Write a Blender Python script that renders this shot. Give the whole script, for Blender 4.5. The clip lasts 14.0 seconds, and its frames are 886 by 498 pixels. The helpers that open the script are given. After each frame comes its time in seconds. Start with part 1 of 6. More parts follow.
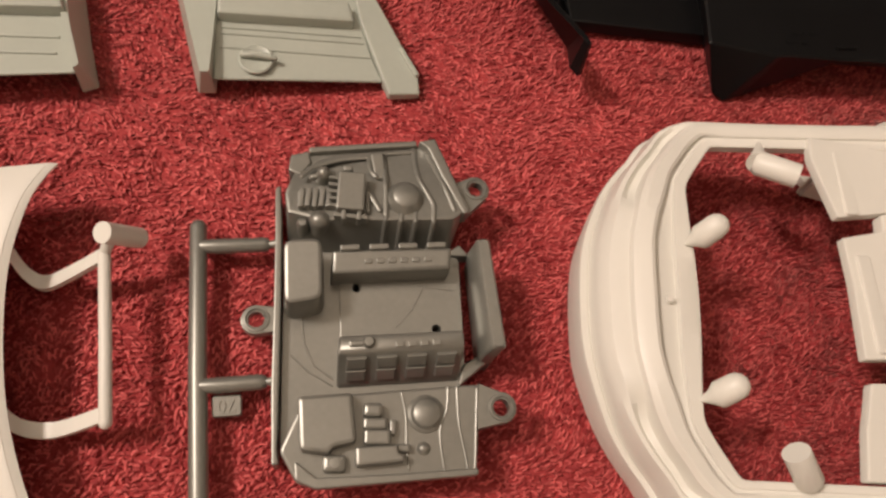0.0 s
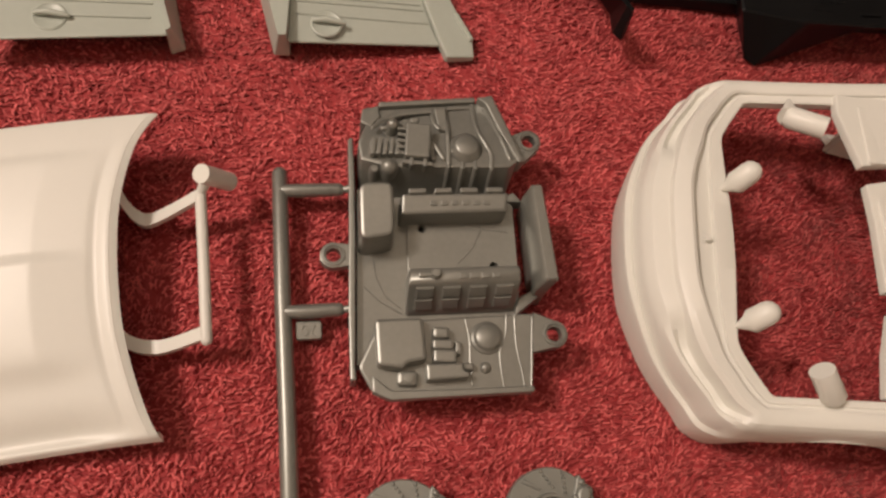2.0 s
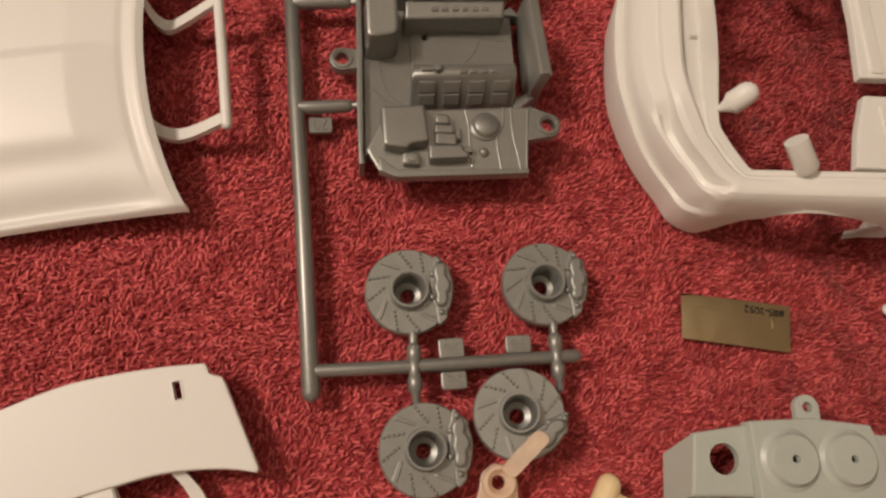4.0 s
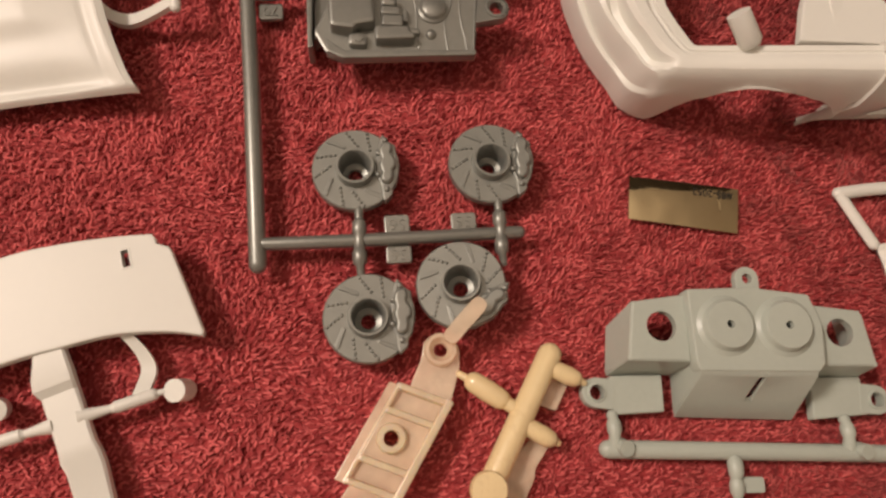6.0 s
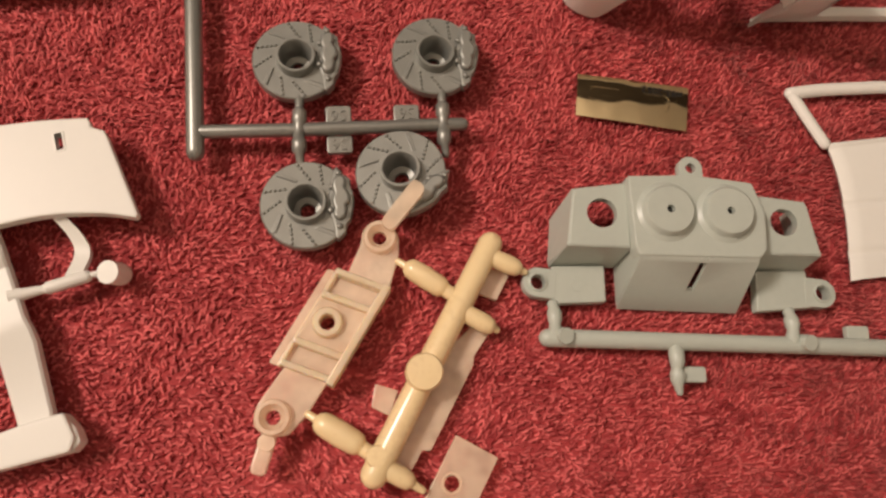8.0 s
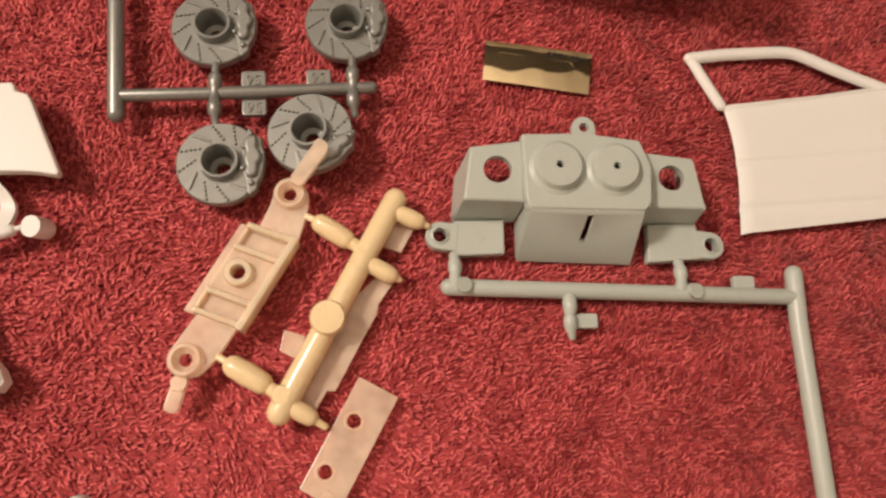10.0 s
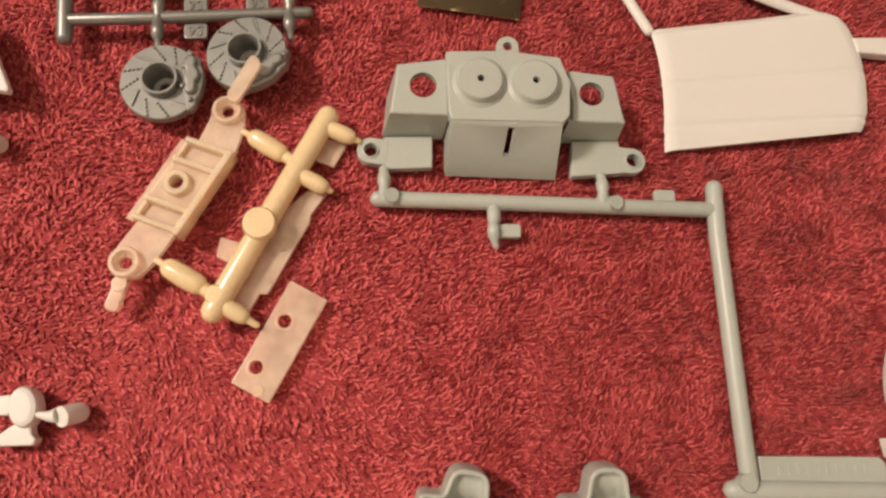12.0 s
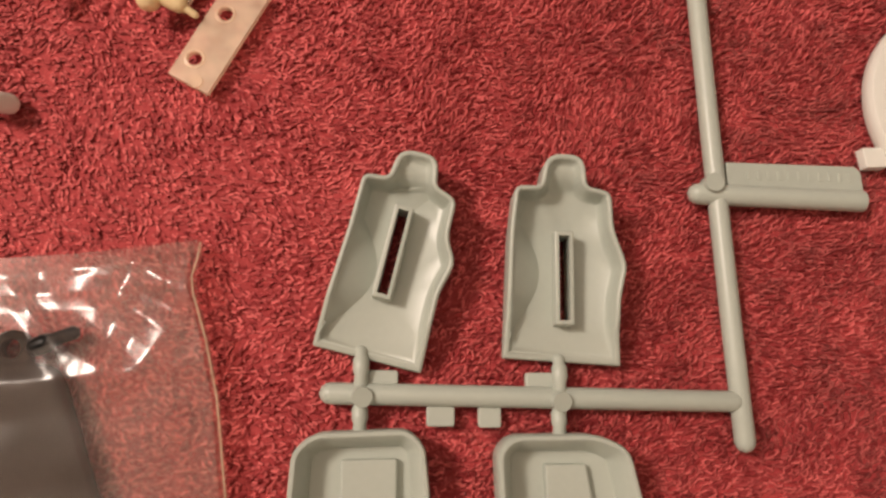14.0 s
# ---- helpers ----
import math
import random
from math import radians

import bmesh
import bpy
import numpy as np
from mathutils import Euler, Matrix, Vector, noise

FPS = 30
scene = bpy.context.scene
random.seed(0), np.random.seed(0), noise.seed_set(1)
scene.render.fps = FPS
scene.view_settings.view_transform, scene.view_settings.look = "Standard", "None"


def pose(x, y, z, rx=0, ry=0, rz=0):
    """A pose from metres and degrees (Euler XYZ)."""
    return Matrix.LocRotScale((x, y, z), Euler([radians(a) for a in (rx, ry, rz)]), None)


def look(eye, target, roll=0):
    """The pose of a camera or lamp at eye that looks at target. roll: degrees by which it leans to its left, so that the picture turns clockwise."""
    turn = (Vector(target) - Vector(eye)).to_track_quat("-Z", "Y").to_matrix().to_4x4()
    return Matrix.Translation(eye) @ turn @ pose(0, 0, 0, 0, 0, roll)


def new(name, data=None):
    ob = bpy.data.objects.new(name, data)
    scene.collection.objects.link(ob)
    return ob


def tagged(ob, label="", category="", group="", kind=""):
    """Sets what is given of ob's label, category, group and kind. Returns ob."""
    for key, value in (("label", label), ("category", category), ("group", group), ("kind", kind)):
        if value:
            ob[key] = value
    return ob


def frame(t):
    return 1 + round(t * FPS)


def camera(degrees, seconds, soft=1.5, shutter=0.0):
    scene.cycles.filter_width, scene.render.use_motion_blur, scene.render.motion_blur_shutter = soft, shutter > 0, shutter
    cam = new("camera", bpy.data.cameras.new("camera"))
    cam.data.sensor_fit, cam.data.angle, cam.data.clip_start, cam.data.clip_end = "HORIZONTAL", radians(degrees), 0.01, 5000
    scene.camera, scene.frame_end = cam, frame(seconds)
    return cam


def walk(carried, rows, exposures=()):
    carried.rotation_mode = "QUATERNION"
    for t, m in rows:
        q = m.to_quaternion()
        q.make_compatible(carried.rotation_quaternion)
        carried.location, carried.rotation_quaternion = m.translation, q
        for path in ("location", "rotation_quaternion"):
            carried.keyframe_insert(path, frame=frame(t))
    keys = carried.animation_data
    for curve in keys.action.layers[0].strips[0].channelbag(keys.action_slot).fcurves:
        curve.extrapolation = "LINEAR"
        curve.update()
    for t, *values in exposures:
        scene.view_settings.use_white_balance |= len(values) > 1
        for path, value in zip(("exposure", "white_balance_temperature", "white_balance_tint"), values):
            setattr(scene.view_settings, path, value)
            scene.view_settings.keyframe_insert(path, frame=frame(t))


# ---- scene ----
cam = camera(62.0, 14.0, soft=2.6)
# seconds, place in millimetres, turn in degrees
PATH = [
    (0, -2.07, 15.12, 137.62, 21.65, -8.90, -0.80),
    (0.2, -6.59, 13.31, 137.81, 21.41, -8.74, -0.46),
    (0.5, -10.14, 12.69, 137.95, 21.04, -8.68, -0.25),
    (0.7, -11.23, 12.05, 138.62, 21.01, -8.64, -0.19),
    (1, -13.88, 11.47, 139.74, 20.84, -8.53, -0.10),
    (1.2, -16.21, 11.64, 141.35, 20.56, -8.47, -0.06),
    (1.5, -14.02, 11.01, 143.22, 20.75, -8.24, -0.06),
    (1.7, -13.63, 10.51, 146.35, 21.16, -8.35, -0.20),
    (2, -12.32, 0.88, 146.49, 20.83, -7.89, -0.08),
    (2.2, -8.22, -5.98, 146.58, 20.46, -7.66, -0.03),
    (2.5, -8.26, -14.85, 148.24, 20.34, -7.64, -0.20),
    (2.7, -9.29, -21.45, 146.42, 20.29, -7.29, -0.11),
    (3, -10.80, -27.21, 146.91, 20.02, -7.19, -0.14),
    (3.2, -10.78, -28.39, 146.40, 19.63, -7.01, -0.09),
    (3.5, -10.59, -34.16, 143.51, 19.27, -6.72, -0.13),
    (3.7, -10.63, -35.71, 145.14, 19.07, -6.75, -0.18),
    (5.8, 6.46, -55.06, 142.87, 16.51, -5.31, -0.20),
    (6, 4.18, -56.30, 143.15, 16.52, -5.50, -0.21),
    (6.2, 4.88, -57.68, 142.23, 16.65, -5.44, -0.21),
    (6.5, 4.32, -59.12, 142.09, 16.42, -5.38, -0.09),
    (6.7, 3.91, -60.27, 142.72, 16.33, -5.51, -0.08),
    (7, 6.29, -61.50, 141.62, 16.08, -5.54, 0.00),
    (7.2, 8.14, -64.01, 141.00, 16.07, -5.59, 0.01),
    (7.5, 11.87, -67.61, 139.53, 15.94, -5.60, -0.03),
    (7.7, 12.79, -69.63, 139.48, 15.70, -5.68, -0.03),
    (8, 16.26, -74.24, 137.61, 15.59, -5.50, -0.08),
    (8.2, 18.32, -77.44, 137.09, 15.44, -5.57, -0.08),
    (8.5, 23.53, -78.41, 139.01, 15.15, -5.55, -0.19),
    (8.7, 25.83, -76.94, 141.58, 14.88, -5.75, -0.35),
    (10.8, 43.29, -86.13, 146.55, 14.54, -4.63, -0.44),
    (11, 46.56, -86.11, 146.05, 14.43, -4.36, -0.48),
    (11.2, 48.60, -87.41, 146.99, 14.56, -4.35, -0.49),
    (11.5, 52.71, -90.12, 149.19, 14.48, -4.30, -0.46),
    (11.7, 52.97, -96.11, 151.40, 14.39, -4.17, -0.40),
    (12, 51.94, -101.50, 150.88, 14.18, -4.12, -0.27),
    (12.2, 50.86, -107.26, 150.44, 13.90, -4.07, -0.15),
    (12.5, 52.43, -115.13, 148.50, 13.83, -4.06, -0.03),
    (12.7, 52.96, -123.16, 145.20, 13.19, -3.98, 0.10),
    (13, 55.97, -130.27, 142.35, 12.75, -4.07, 0.15),
    (13.2, 57.50, -135.79, 139.05, 12.44, -3.98, 0.17),
    (13.5, 60.37, -140.79, 134.57, 11.84, -4.09, 0.15),
    (13.7, 61.74, -142.53, 135.61, 11.56, -3.92, 0.22),
    (14, 63.35, -149.65, 132.54, 11.20, -3.90, 0.17),
]
MM = 0.001
walk(cam, [(t, pose(x * MM, y * MM, z * MM, rx, ry, rz)) for t, x, y, z, rx, ry, rz in PATH],
     [(0, 0.36), (2.5, 0.15), (3.5, 0.11), (6, 0.27), (8.5, 0.45), (11, 0.63), (14, 0.55)])

# ---------------------------------------------------------------- light
world = bpy.data.worlds.new("room_air")
scene.world = world
world.use_nodes = True
world.node_tree.nodes["Background"].inputs[0].default_value = (0.30, 0.22, 0.16, 1)
world.node_tree.nodes["Background"].inputs[1].default_value = 0.05

# a bulb beside the towel, and an added unseen fill that brightens the ceiling
lamp_data = bpy.data.lights.new("table_lamp_bulb", "POINT")
lamp_data.shadow_soft_size = 0.13
lamp_data.energy, lamp_data.color = 51.0, (1.0, 0.83, 0.71)
lamp = new("table_lamp_bulb", lamp_data)
lamp.location = (-0.88, 0.24, 1.21)
fill_data = bpy.data.lights.new("added_ceiling_fill", "AREA")
fill_data.shape, fill_data.size = "DISK", 0.30
fill_data.energy, fill_data.color = 6.3, (1.0, 0.83, 0.70)
fill_light = new("added_ceiling_fill", fill_data)
fill_light.matrix_world = look((0.15, 0.80, 1.65), (0.2, 0.8, 2.3))
scene.view_settings.exposure = 0.0

# ---------------------------------------------------------------- materials


def node(nt, kind, **values):
    n = nt.nodes.new(kind)
    for key, value in values.items():
        n.inputs[key.replace("_", " ")].default_value = value
    return n


def plastic(name, colour, rough=0.35, metal=0.0, vary=0.06, grain=900.0, bump=0.03, coat=0.0, sss=0.0, spec=0.5, coat_rough=0.25):
    """A moulded plastic: colour drifts a little over centimetres, with a fine grain in tone, gloss and relief."""
    m = bpy.data.materials.new(name)
    m.use_nodes = True
    nt = m.node_tree
    b = nt.nodes["Principled BSDF"]
    b.inputs["Metallic"].default_value = metal
    b.inputs["Coat Weight"].default_value = coat
    b.inputs["Coat Roughness"].default_value = coat_rough
    b.inputs["Specular IOR Level"].default_value = spec
    if sss:
        b.inputs["Subsurface Weight"].default_value = sss
        b.inputs["Subsurface Radius"].default_value = (0.0030, 0.0020, 0.0011)
        b.inputs["Subsurface Scale"].default_value = 1.0
    co = nt.nodes.new("ShaderNodeTexCoord")
    big = node(nt, "ShaderNodeTexNoise", Scale=60.0, Detail=3.0)
    fine = node(nt, "ShaderNodeTexNoise", Scale=grain, Detail=4.0)
    for n in (big, fine):
        nt.links.new(co.outputs["Object"], n.inputs["Vector"])
    add = nt.nodes.new("ShaderNodeMath")
    add.operation = "MULTIPLY_ADD"
    nt.links.new(big.outputs["Fac"], add.inputs[0])
    add.inputs[1].default_value = 0.6
    half = nt.nodes.new("ShaderNodeMath")
    half.operation = "MULTIPLY"
    nt.links.new(fine.outputs["Fac"], half.inputs[0])
    half.inputs[1].default_value = 0.4
    nt.links.new(half.outputs[0], add.inputs[2])
    ramp = nt.nodes.new("ShaderNodeValToRGB")
    lo = tuple(c * (1 - vary) for c in colour)
    hi = tuple(min(1.0, c * (1 + vary)) for c in colour)
    ramp.color_ramp.elements[0].position, ramp.color_ramp.elements[0].color = 0.3, (*lo, 1)
    ramp.color_ramp.elements[1].position, ramp.color_ramp.elements[1].color = 0.7, (*hi, 1)
    nt.links.new(add.outputs[0], ramp.inputs[0])
    nt.links.new(ramp.outputs[0], b.inputs["Base Color"])
    mr = nt.nodes.new("ShaderNodeMapRange")
    mr.inputs["To Min"].default_value, mr.inputs["To Max"].default_value = rough * 0.8, rough * 1.2
    nt.links.new(add.outputs[0], mr.inputs[0])
    nt.links.new(mr.outputs[0], b.inputs["Roughness"])
    bp = node(nt, "ShaderNodeBump", Strength=bump, Distance=0.0002)
    nt.links.new(fine.outputs["Fac"], bp.inputs["Height"])
    nt.links.new(bp.outputs[0], b.inputs["Normal"])
    return m


WHITE = plastic("white_plastic", (0.750, 0.745, 0.695), rough=0.42, vary=0.012, bump=0.004, coat=0.05, coat_rough=0.30)
DARK = plastic("gunmetal_plastic", (0.245, 0.248, 0.226), rough=0.37, metal=0.5, vary=0.10, coat=0.2)
MATT = plastic("matt_gunmetal_plastic", (0.265, 0.272, 0.250), rough=0.40, metal=0.45, vary=0.10, grain=500)
GREY = plastic("pale_grey_plastic", (0.435, 0.475, 0.425), rough=0.36, vary=0.04)
BLACK = plastic("black_plastic", (0.006, 0.006, 0.0065), rough=0.38, vary=0.15, spec=0.22)
GOLD = plastic("gold_foil", (0.62, 0.51, 0.31), rough=0.04, metal=1.0, vary=0.03, bump=0.015)
INK = plastic("black_ink", (0.012, 0.012, 0.012), rough=0.5)
PAINT = plastic("wall_paint", (0.74, 0.69, 0.62), rough=0.7, grain=60, vary=0.04)


def clear(name, colour, see, through_light, rough, sss):
    """Frosted styrene: part see-through, part glowing with the light that passes, with a moulded gloss on top."""
    m = plastic(name, colour, rough=rough, vary=0.03, spec=0.6, sss=sss)
    nt = m.node_tree
    b = nt.nodes["Principled BSDF"]
    out = nt.nodes["Material Output"]
    ramp = next(n for n in nt.nodes if n.bl_idname == "ShaderNodeValToRGB")
    lit = nt.nodes.new("ShaderNodeBsdfTranslucent")
    nt.links.new(ramp.outputs[0], lit.inputs[0])
    pane = nt.nodes.new("ShaderNodeBsdfTransparent")
    pane.inputs[0].default_value = (1.0, 0.93, 0.88, 1)
    one, two = nt.nodes.new("ShaderNodeMixShader"), nt.nodes.new("ShaderNodeMixShader")
    one.inputs[0].default_value = through_light
    # cloudier in some places than in others
    cloud = node(nt, "ShaderNodeTexNoise", Scale=170.0, Detail=2.0)
    nt.links.new(next(n for n in nt.nodes if n.bl_idname == "ShaderNodeTexCoord").outputs["Object"], cloud.inputs["Vector"])
    thin = nt.nodes.new("ShaderNodeMapRange")
    thin.inputs["From Min"].default_value, thin.inputs["From Max"].default_value = 0.3, 0.7
    thin.inputs["To Min"].default_value, thin.inputs["To Max"].default_value = see * 0.75, see * 1.25
    nt.links.new(cloud.outputs["Fac"], thin.inputs[0])
    nt.links.new(thin.outputs[0], two.inputs[0])
    b.inputs["Coat Weight"].default_value, b.inputs["Coat Roughness"].default_value = 0.6, 0.16
    nt.links.new(b.outputs[0], one.inputs[1])
    nt.links.new(lit.outputs[0], one.inputs[2])
    nt.links.new(one.outputs[0], two.inputs[1])
    nt.links.new(pane.outputs[0], two.inputs[2])
    nt.links.new(two.outputs[0], out.inputs[0])
    return m


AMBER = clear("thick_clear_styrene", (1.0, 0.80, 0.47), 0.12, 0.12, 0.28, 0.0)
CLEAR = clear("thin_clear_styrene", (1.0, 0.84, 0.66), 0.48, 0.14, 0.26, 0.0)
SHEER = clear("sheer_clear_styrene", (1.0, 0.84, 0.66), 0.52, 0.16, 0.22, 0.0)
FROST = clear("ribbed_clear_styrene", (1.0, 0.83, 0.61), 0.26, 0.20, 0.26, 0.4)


def film(name):
    """Thin polythene: mostly see-through, with a real gloss."""
    m = bpy.data.materials.new(name)
    m.use_nodes = True
    nt = m.node_tree
    nt.nodes.remove(nt.nodes["Principled BSDF"])
    out = nt.nodes["Material Output"]
    see = nt.nodes.new("ShaderNodeBsdfTransparent")
    see.inputs[0].default_value = (0.95, 0.93, 0.90, 1)
    gloss = nt.nodes.new("ShaderNodeBsdfGlossy")
    gloss.inputs["Roughness"].default_value = 0.20
    # the film's milkiness, its tint standing in for red bounce off the towel
    milk = nt.nodes.new("ShaderNodeBsdfDiffuse")
    milk.inputs[0].default_value = (0.92, 0.74, 0.66, 1)
    edge = node(nt, "ShaderNodeLayerWeight", Blend=0.5)
    steep = nt.nodes.new("ShaderNodeMath")
    steep.operation, steep.inputs[1].default_value = "POWER", 3.0
    nt.links.new(edge.outputs["Facing"], steep.inputs[0])
    fres = nt.nodes.new("ShaderNodeMath")
    fres.operation, fres.inputs[1].default_value, fres.inputs[2].default_value = "MULTIPLY_ADD", 0.5, 0.045
    nt.links.new(steep.outputs[0], fres.inputs[0])
    haze = node(nt, "ShaderNodeTexNoise", Scale=90.0, Detail=4.0)
    co = nt.nodes.new("ShaderNodeTexCoord")
    nt.links.new(co.outputs["Object"], haze.inputs["Vector"])
    mr = nt.nodes.new("ShaderNodeMapRange")
    mr.inputs["To Min"].default_value, mr.inputs["To Max"].default_value = 0.0, 0.08
    nt.links.new(haze.outputs["Fac"], mr.inputs[0])
    a, c = nt.nodes.new("ShaderNodeMixShader"), nt.nodes.new("ShaderNodeMixShader")
    nt.links.new(mr.outputs[0], a.inputs[0])
    nt.links.new(see.outputs[0], a.inputs[1])
    nt.links.new(milk.outputs[0], a.inputs[2])
    nt.links.new(fres.outputs[0], c.inputs[0])
    nt.links.new(a.outputs[0], c.inputs[1])
    nt.links.new(gloss.outputs[0], c.inputs[2])
    nt.links.new(c.outputs[0], out.inputs[0])
    return m


FILM = film("polythene_film")


def smoked(name):
    """Brown-tinted clear styrene: dark, glossy, see-through in thin places."""
    m = plastic(name, (0.030, 0.018, 0.013), rough=0.14, vary=0.1, spec=0.28)
    nt = m.node_tree
    pane = nt.nodes.new("ShaderNodeBsdfTransparent")
    pane.inputs[0].default_value = (0.52, 0.43, 0.37, 1)
    mix = nt.nodes.new("ShaderNodeMixShader")
    mix.inputs[0].default_value = 0.18
    nt.links.new(nt.nodes["Principled BSDF"].outputs[0], mix.inputs[1])
    nt.links.new(pane.outputs[0], mix.inputs[2])
    nt.links.new(mix.outputs[0], nt.nodes["Material Output"].inputs[0])
    return m


SMOKE = smoked("smoked_styrene")


def terry(name, lo, hi, island):
    m = bpy.data.materials.new(name)
    m.use_nodes = True
    nt = m.node_tree
    b = nt.nodes["Principled BSDF"]
    b.inputs["Roughness"].default_value = 0.75
    b.inputs["Specular IOR Level"].default_value = 0.35
    b.inputs["Sheen Weight"].default_value = 0.3
    b.inputs["Sheen Roughness"].default_value = 0.4
    b.inputs["Sheen Tint"].default_value = (1.0, 0.55, 0.5, 1)
    co = nt.nodes.new("ShaderNodeTexCoord")
    patch = node(nt, "ShaderNodeTexNoise", Scale=75.0, Detail=4.0)
    nt.links.new(co.outputs["Object"], patch.inputs["Vector"])
    geo = nt.nodes.new("ShaderNodeNewGeometry")
    mix = nt.nodes.new("ShaderNodeMath")
    mix.operation = "MULTIPLY_ADD"
    nt.links.new(patch.outputs["Fac"], mix.inputs[0])
    mix.inputs[1].default_value = 0.34 if island else 1.0
    sc = nt.nodes.new("ShaderNodeMath")
    sc.operation = "MULTIPLY"
    nt.links.new(geo.outputs["Random Per Island"], sc.inputs[0])
    sc.inputs[1].default_value = 0.72 if island else 0.0
    nt.links.new(sc.outputs[0], mix.inputs[2])
    ramp = nt.nodes.new("ShaderNodeValToRGB")
    ramp.color_ramp.elements[0].position, ramp.color_ramp.elements[0].color = 0.2, (*lo, 1)
    ramp.color_ramp.elements[1].position, ramp.color_ramp.elements[1].color = 0.85, (*hi, 1)
    nt.links.new(mix.outputs[0], ramp.inputs[0])
    nt.links.new(ramp.outputs[0], b.inputs["Base Color"])
    if not island:
        fuzz = node(nt, "ShaderNodeTexNoise", Scale=1300.0, Detail=3.0)
        nt.links.new(co.outputs["Object"], fuzz.inputs["Vector"])
        bp = node(nt, "ShaderNodeBump", Strength=0.7, Distance=0.0006)
        nt.links.new(fuzz.outputs["Fac"], bp.inputs["Height"])
        nt.links.new(bp.outputs[0], b.inputs["Normal"])
    if island:
        # yarn lets some light through
        lit = nt.nodes.new("ShaderNodeBsdfTranslucent")
        nt.links.new(ramp.outputs[0], lit.inputs[0])
        both = nt.nodes.new("ShaderNodeMixShader")
        both.inputs[0].default_value = 0.25
        nt.links.new(b.outputs[0], both.inputs[1])
        nt.links.new(lit.outputs[0], both.inputs[2])
        nt.links.new(both.outputs[0], nt.nodes["Material Output"].inputs[0])
    return m


PILE = terry("terry_loops", (0.36, 0.034, 0.039), (0.90, 0.19, 0.188), True)
WEAVE = terry("terry_weave", (0.33, 0.033, 0.037), (0.48, 0.062, 0.064), False)

# ---------------------------------------------------------------- shaping


def thing(name, at, label, category, group=""):
    """An Empty at the thing's base, in millimetres, that carries its parts."""
    ob = new(name)
    ob.location = Vector(at) * MM
    ob.empty_display_size = 0.005
    return tagged(ob, label, category, group)


def mesh_of(name, bm, material, smooth=38):
    bmesh.ops.recalc_face_normals(bm, faces=bm.faces[:])
    me = bpy.data.meshes.new(name)
    bm.to_mesh(me)
    bm.free()
    me.transform(Matrix.Scale(MM, 4))
    me.materials.append(material)
    me.shade_smooth()
    me.set_sharp_from_angle(angle=radians(smooth))
    return me


def origin_of(ob):
    p = Vector((0, 0, 0))
    while ob:
        p += ob.location
        ob = ob.parent
    return p


def part(name, bm, material, parent, label="", smooth=38):
    """A bmesh in the world's millimetres becomes one mesh under its thing or part."""
    ob = new(name, mesh_of(name, bm, material, smooth))
    ob.parent = parent
    ob.location = -origin_of(parent)
    return tagged(ob, label)


def outline(pts, r=0.0, n=4):
    """A closed outline in the plane with its corners rounded by r."""
    pts = [Vector(p[:2]) for p in pts]
    if r <= 0:
        return pts
    out = []
    for i, p in enumerate(pts):
        a, b = pts[i - 1] - p, pts[(i + 1) % len(pts)] - p
        d = min(r, a.length * 0.45, b.length * 0.45)
        p0, p1 = p + a.normalized() * d, p + b.normalized() * d
        for k in range(n + 1):
            t = k / n
            out.append((1 - t) ** 2 * p0 + 2 * t * (1 - t) * p + t * t * p1)
    return out


def circle(x, y, r, n=24, ry=None):
    return [Vector((x + r * math.cos(2 * math.pi * k / n), y + (ry or r) * math.sin(2 * math.pi * k / n))) for k in range(n)]


def turned(pts, deg, at=(0, 0)):
    c, s = math.cos(radians(deg)), math.sin(radians(deg))
    return [Vector((at[0] + c * p[0] - s * p[1], at[1] + s * p[0] + c * p[1])) for p in pts]


def area(pts):
    return sum(pts[i - 1].x * p.y - p.x * pts[i - 1].y for i, p in enumerate(pts)) / 2


def inset(pts, d):
    """The outline moved inwards by d; corners tighter than d shrink to a point."""
    n = len(pts)
    s = 1 if area(pts) > 0 else -1
    way, side = [], []
    for i, p in enumerate(pts):
        e = pts[(i + 1) % n] - p
        e = e.normalized() if e.length > 1e-9 else (way[-1] if way else Vector((1, 0)))
        way.append(e)
        side.append(Vector((-e.y, e.x)) * d * s)

    def meet(i, j):
        """Where the moved edges before point i and after point j cross."""
        a, da, b, db = pts[i] + side[i - 1], way[i - 1], pts[j] + side[j], way[j]
        k = da.x * db.y - da.y * db.x
        if abs(k) < 0.05:
            return (a + b) / 2
        t = ((b.x - a.x) * db.y - (b.y - a.y) * db.x) / k
        return a + da * t

    runs = [[i, i] for i in range(n)]
    spots = [meet(i, i) for i in range(n)]
    for _ in range(n):
        m = len(runs)
        if m <= 3:
            break
        hit = next((k for k in range(m) if (spots[(k + 1) % m] - spots[k]).dot(way[runs[k][1]]) <= 0), None)
        if hit is None:
            break
        nxt = (hit + 1) % m
        both = [runs[hit][0], runs[nxt][1]]
        spot = meet(both[0], both[1])
        runs[hit], spots[hit] = both, spot
        del runs[nxt], spots[nxt]
    out = [None] * n
    for (a, b), spot in zip(runs, spots):
        k = a
        while True:
            out[k] = spot.copy()
            if k == b:
                break
            k = (k + 1) % n
    return out


def ring(bm, pts, z):
    made = []
    for i, p in enumerate(pts):
        if i and (p - pts[i - 1]).length < 1e-5:
            made.append(made[-1])
        elif i == len(pts) - 1 and (p - pts[0]).length < 1e-5:
            made.append(made[0])
        else:
            made.append(bm.verts.new((p.x, p.y, z(p.x, p.y) if callable(z) else z)))
    return made


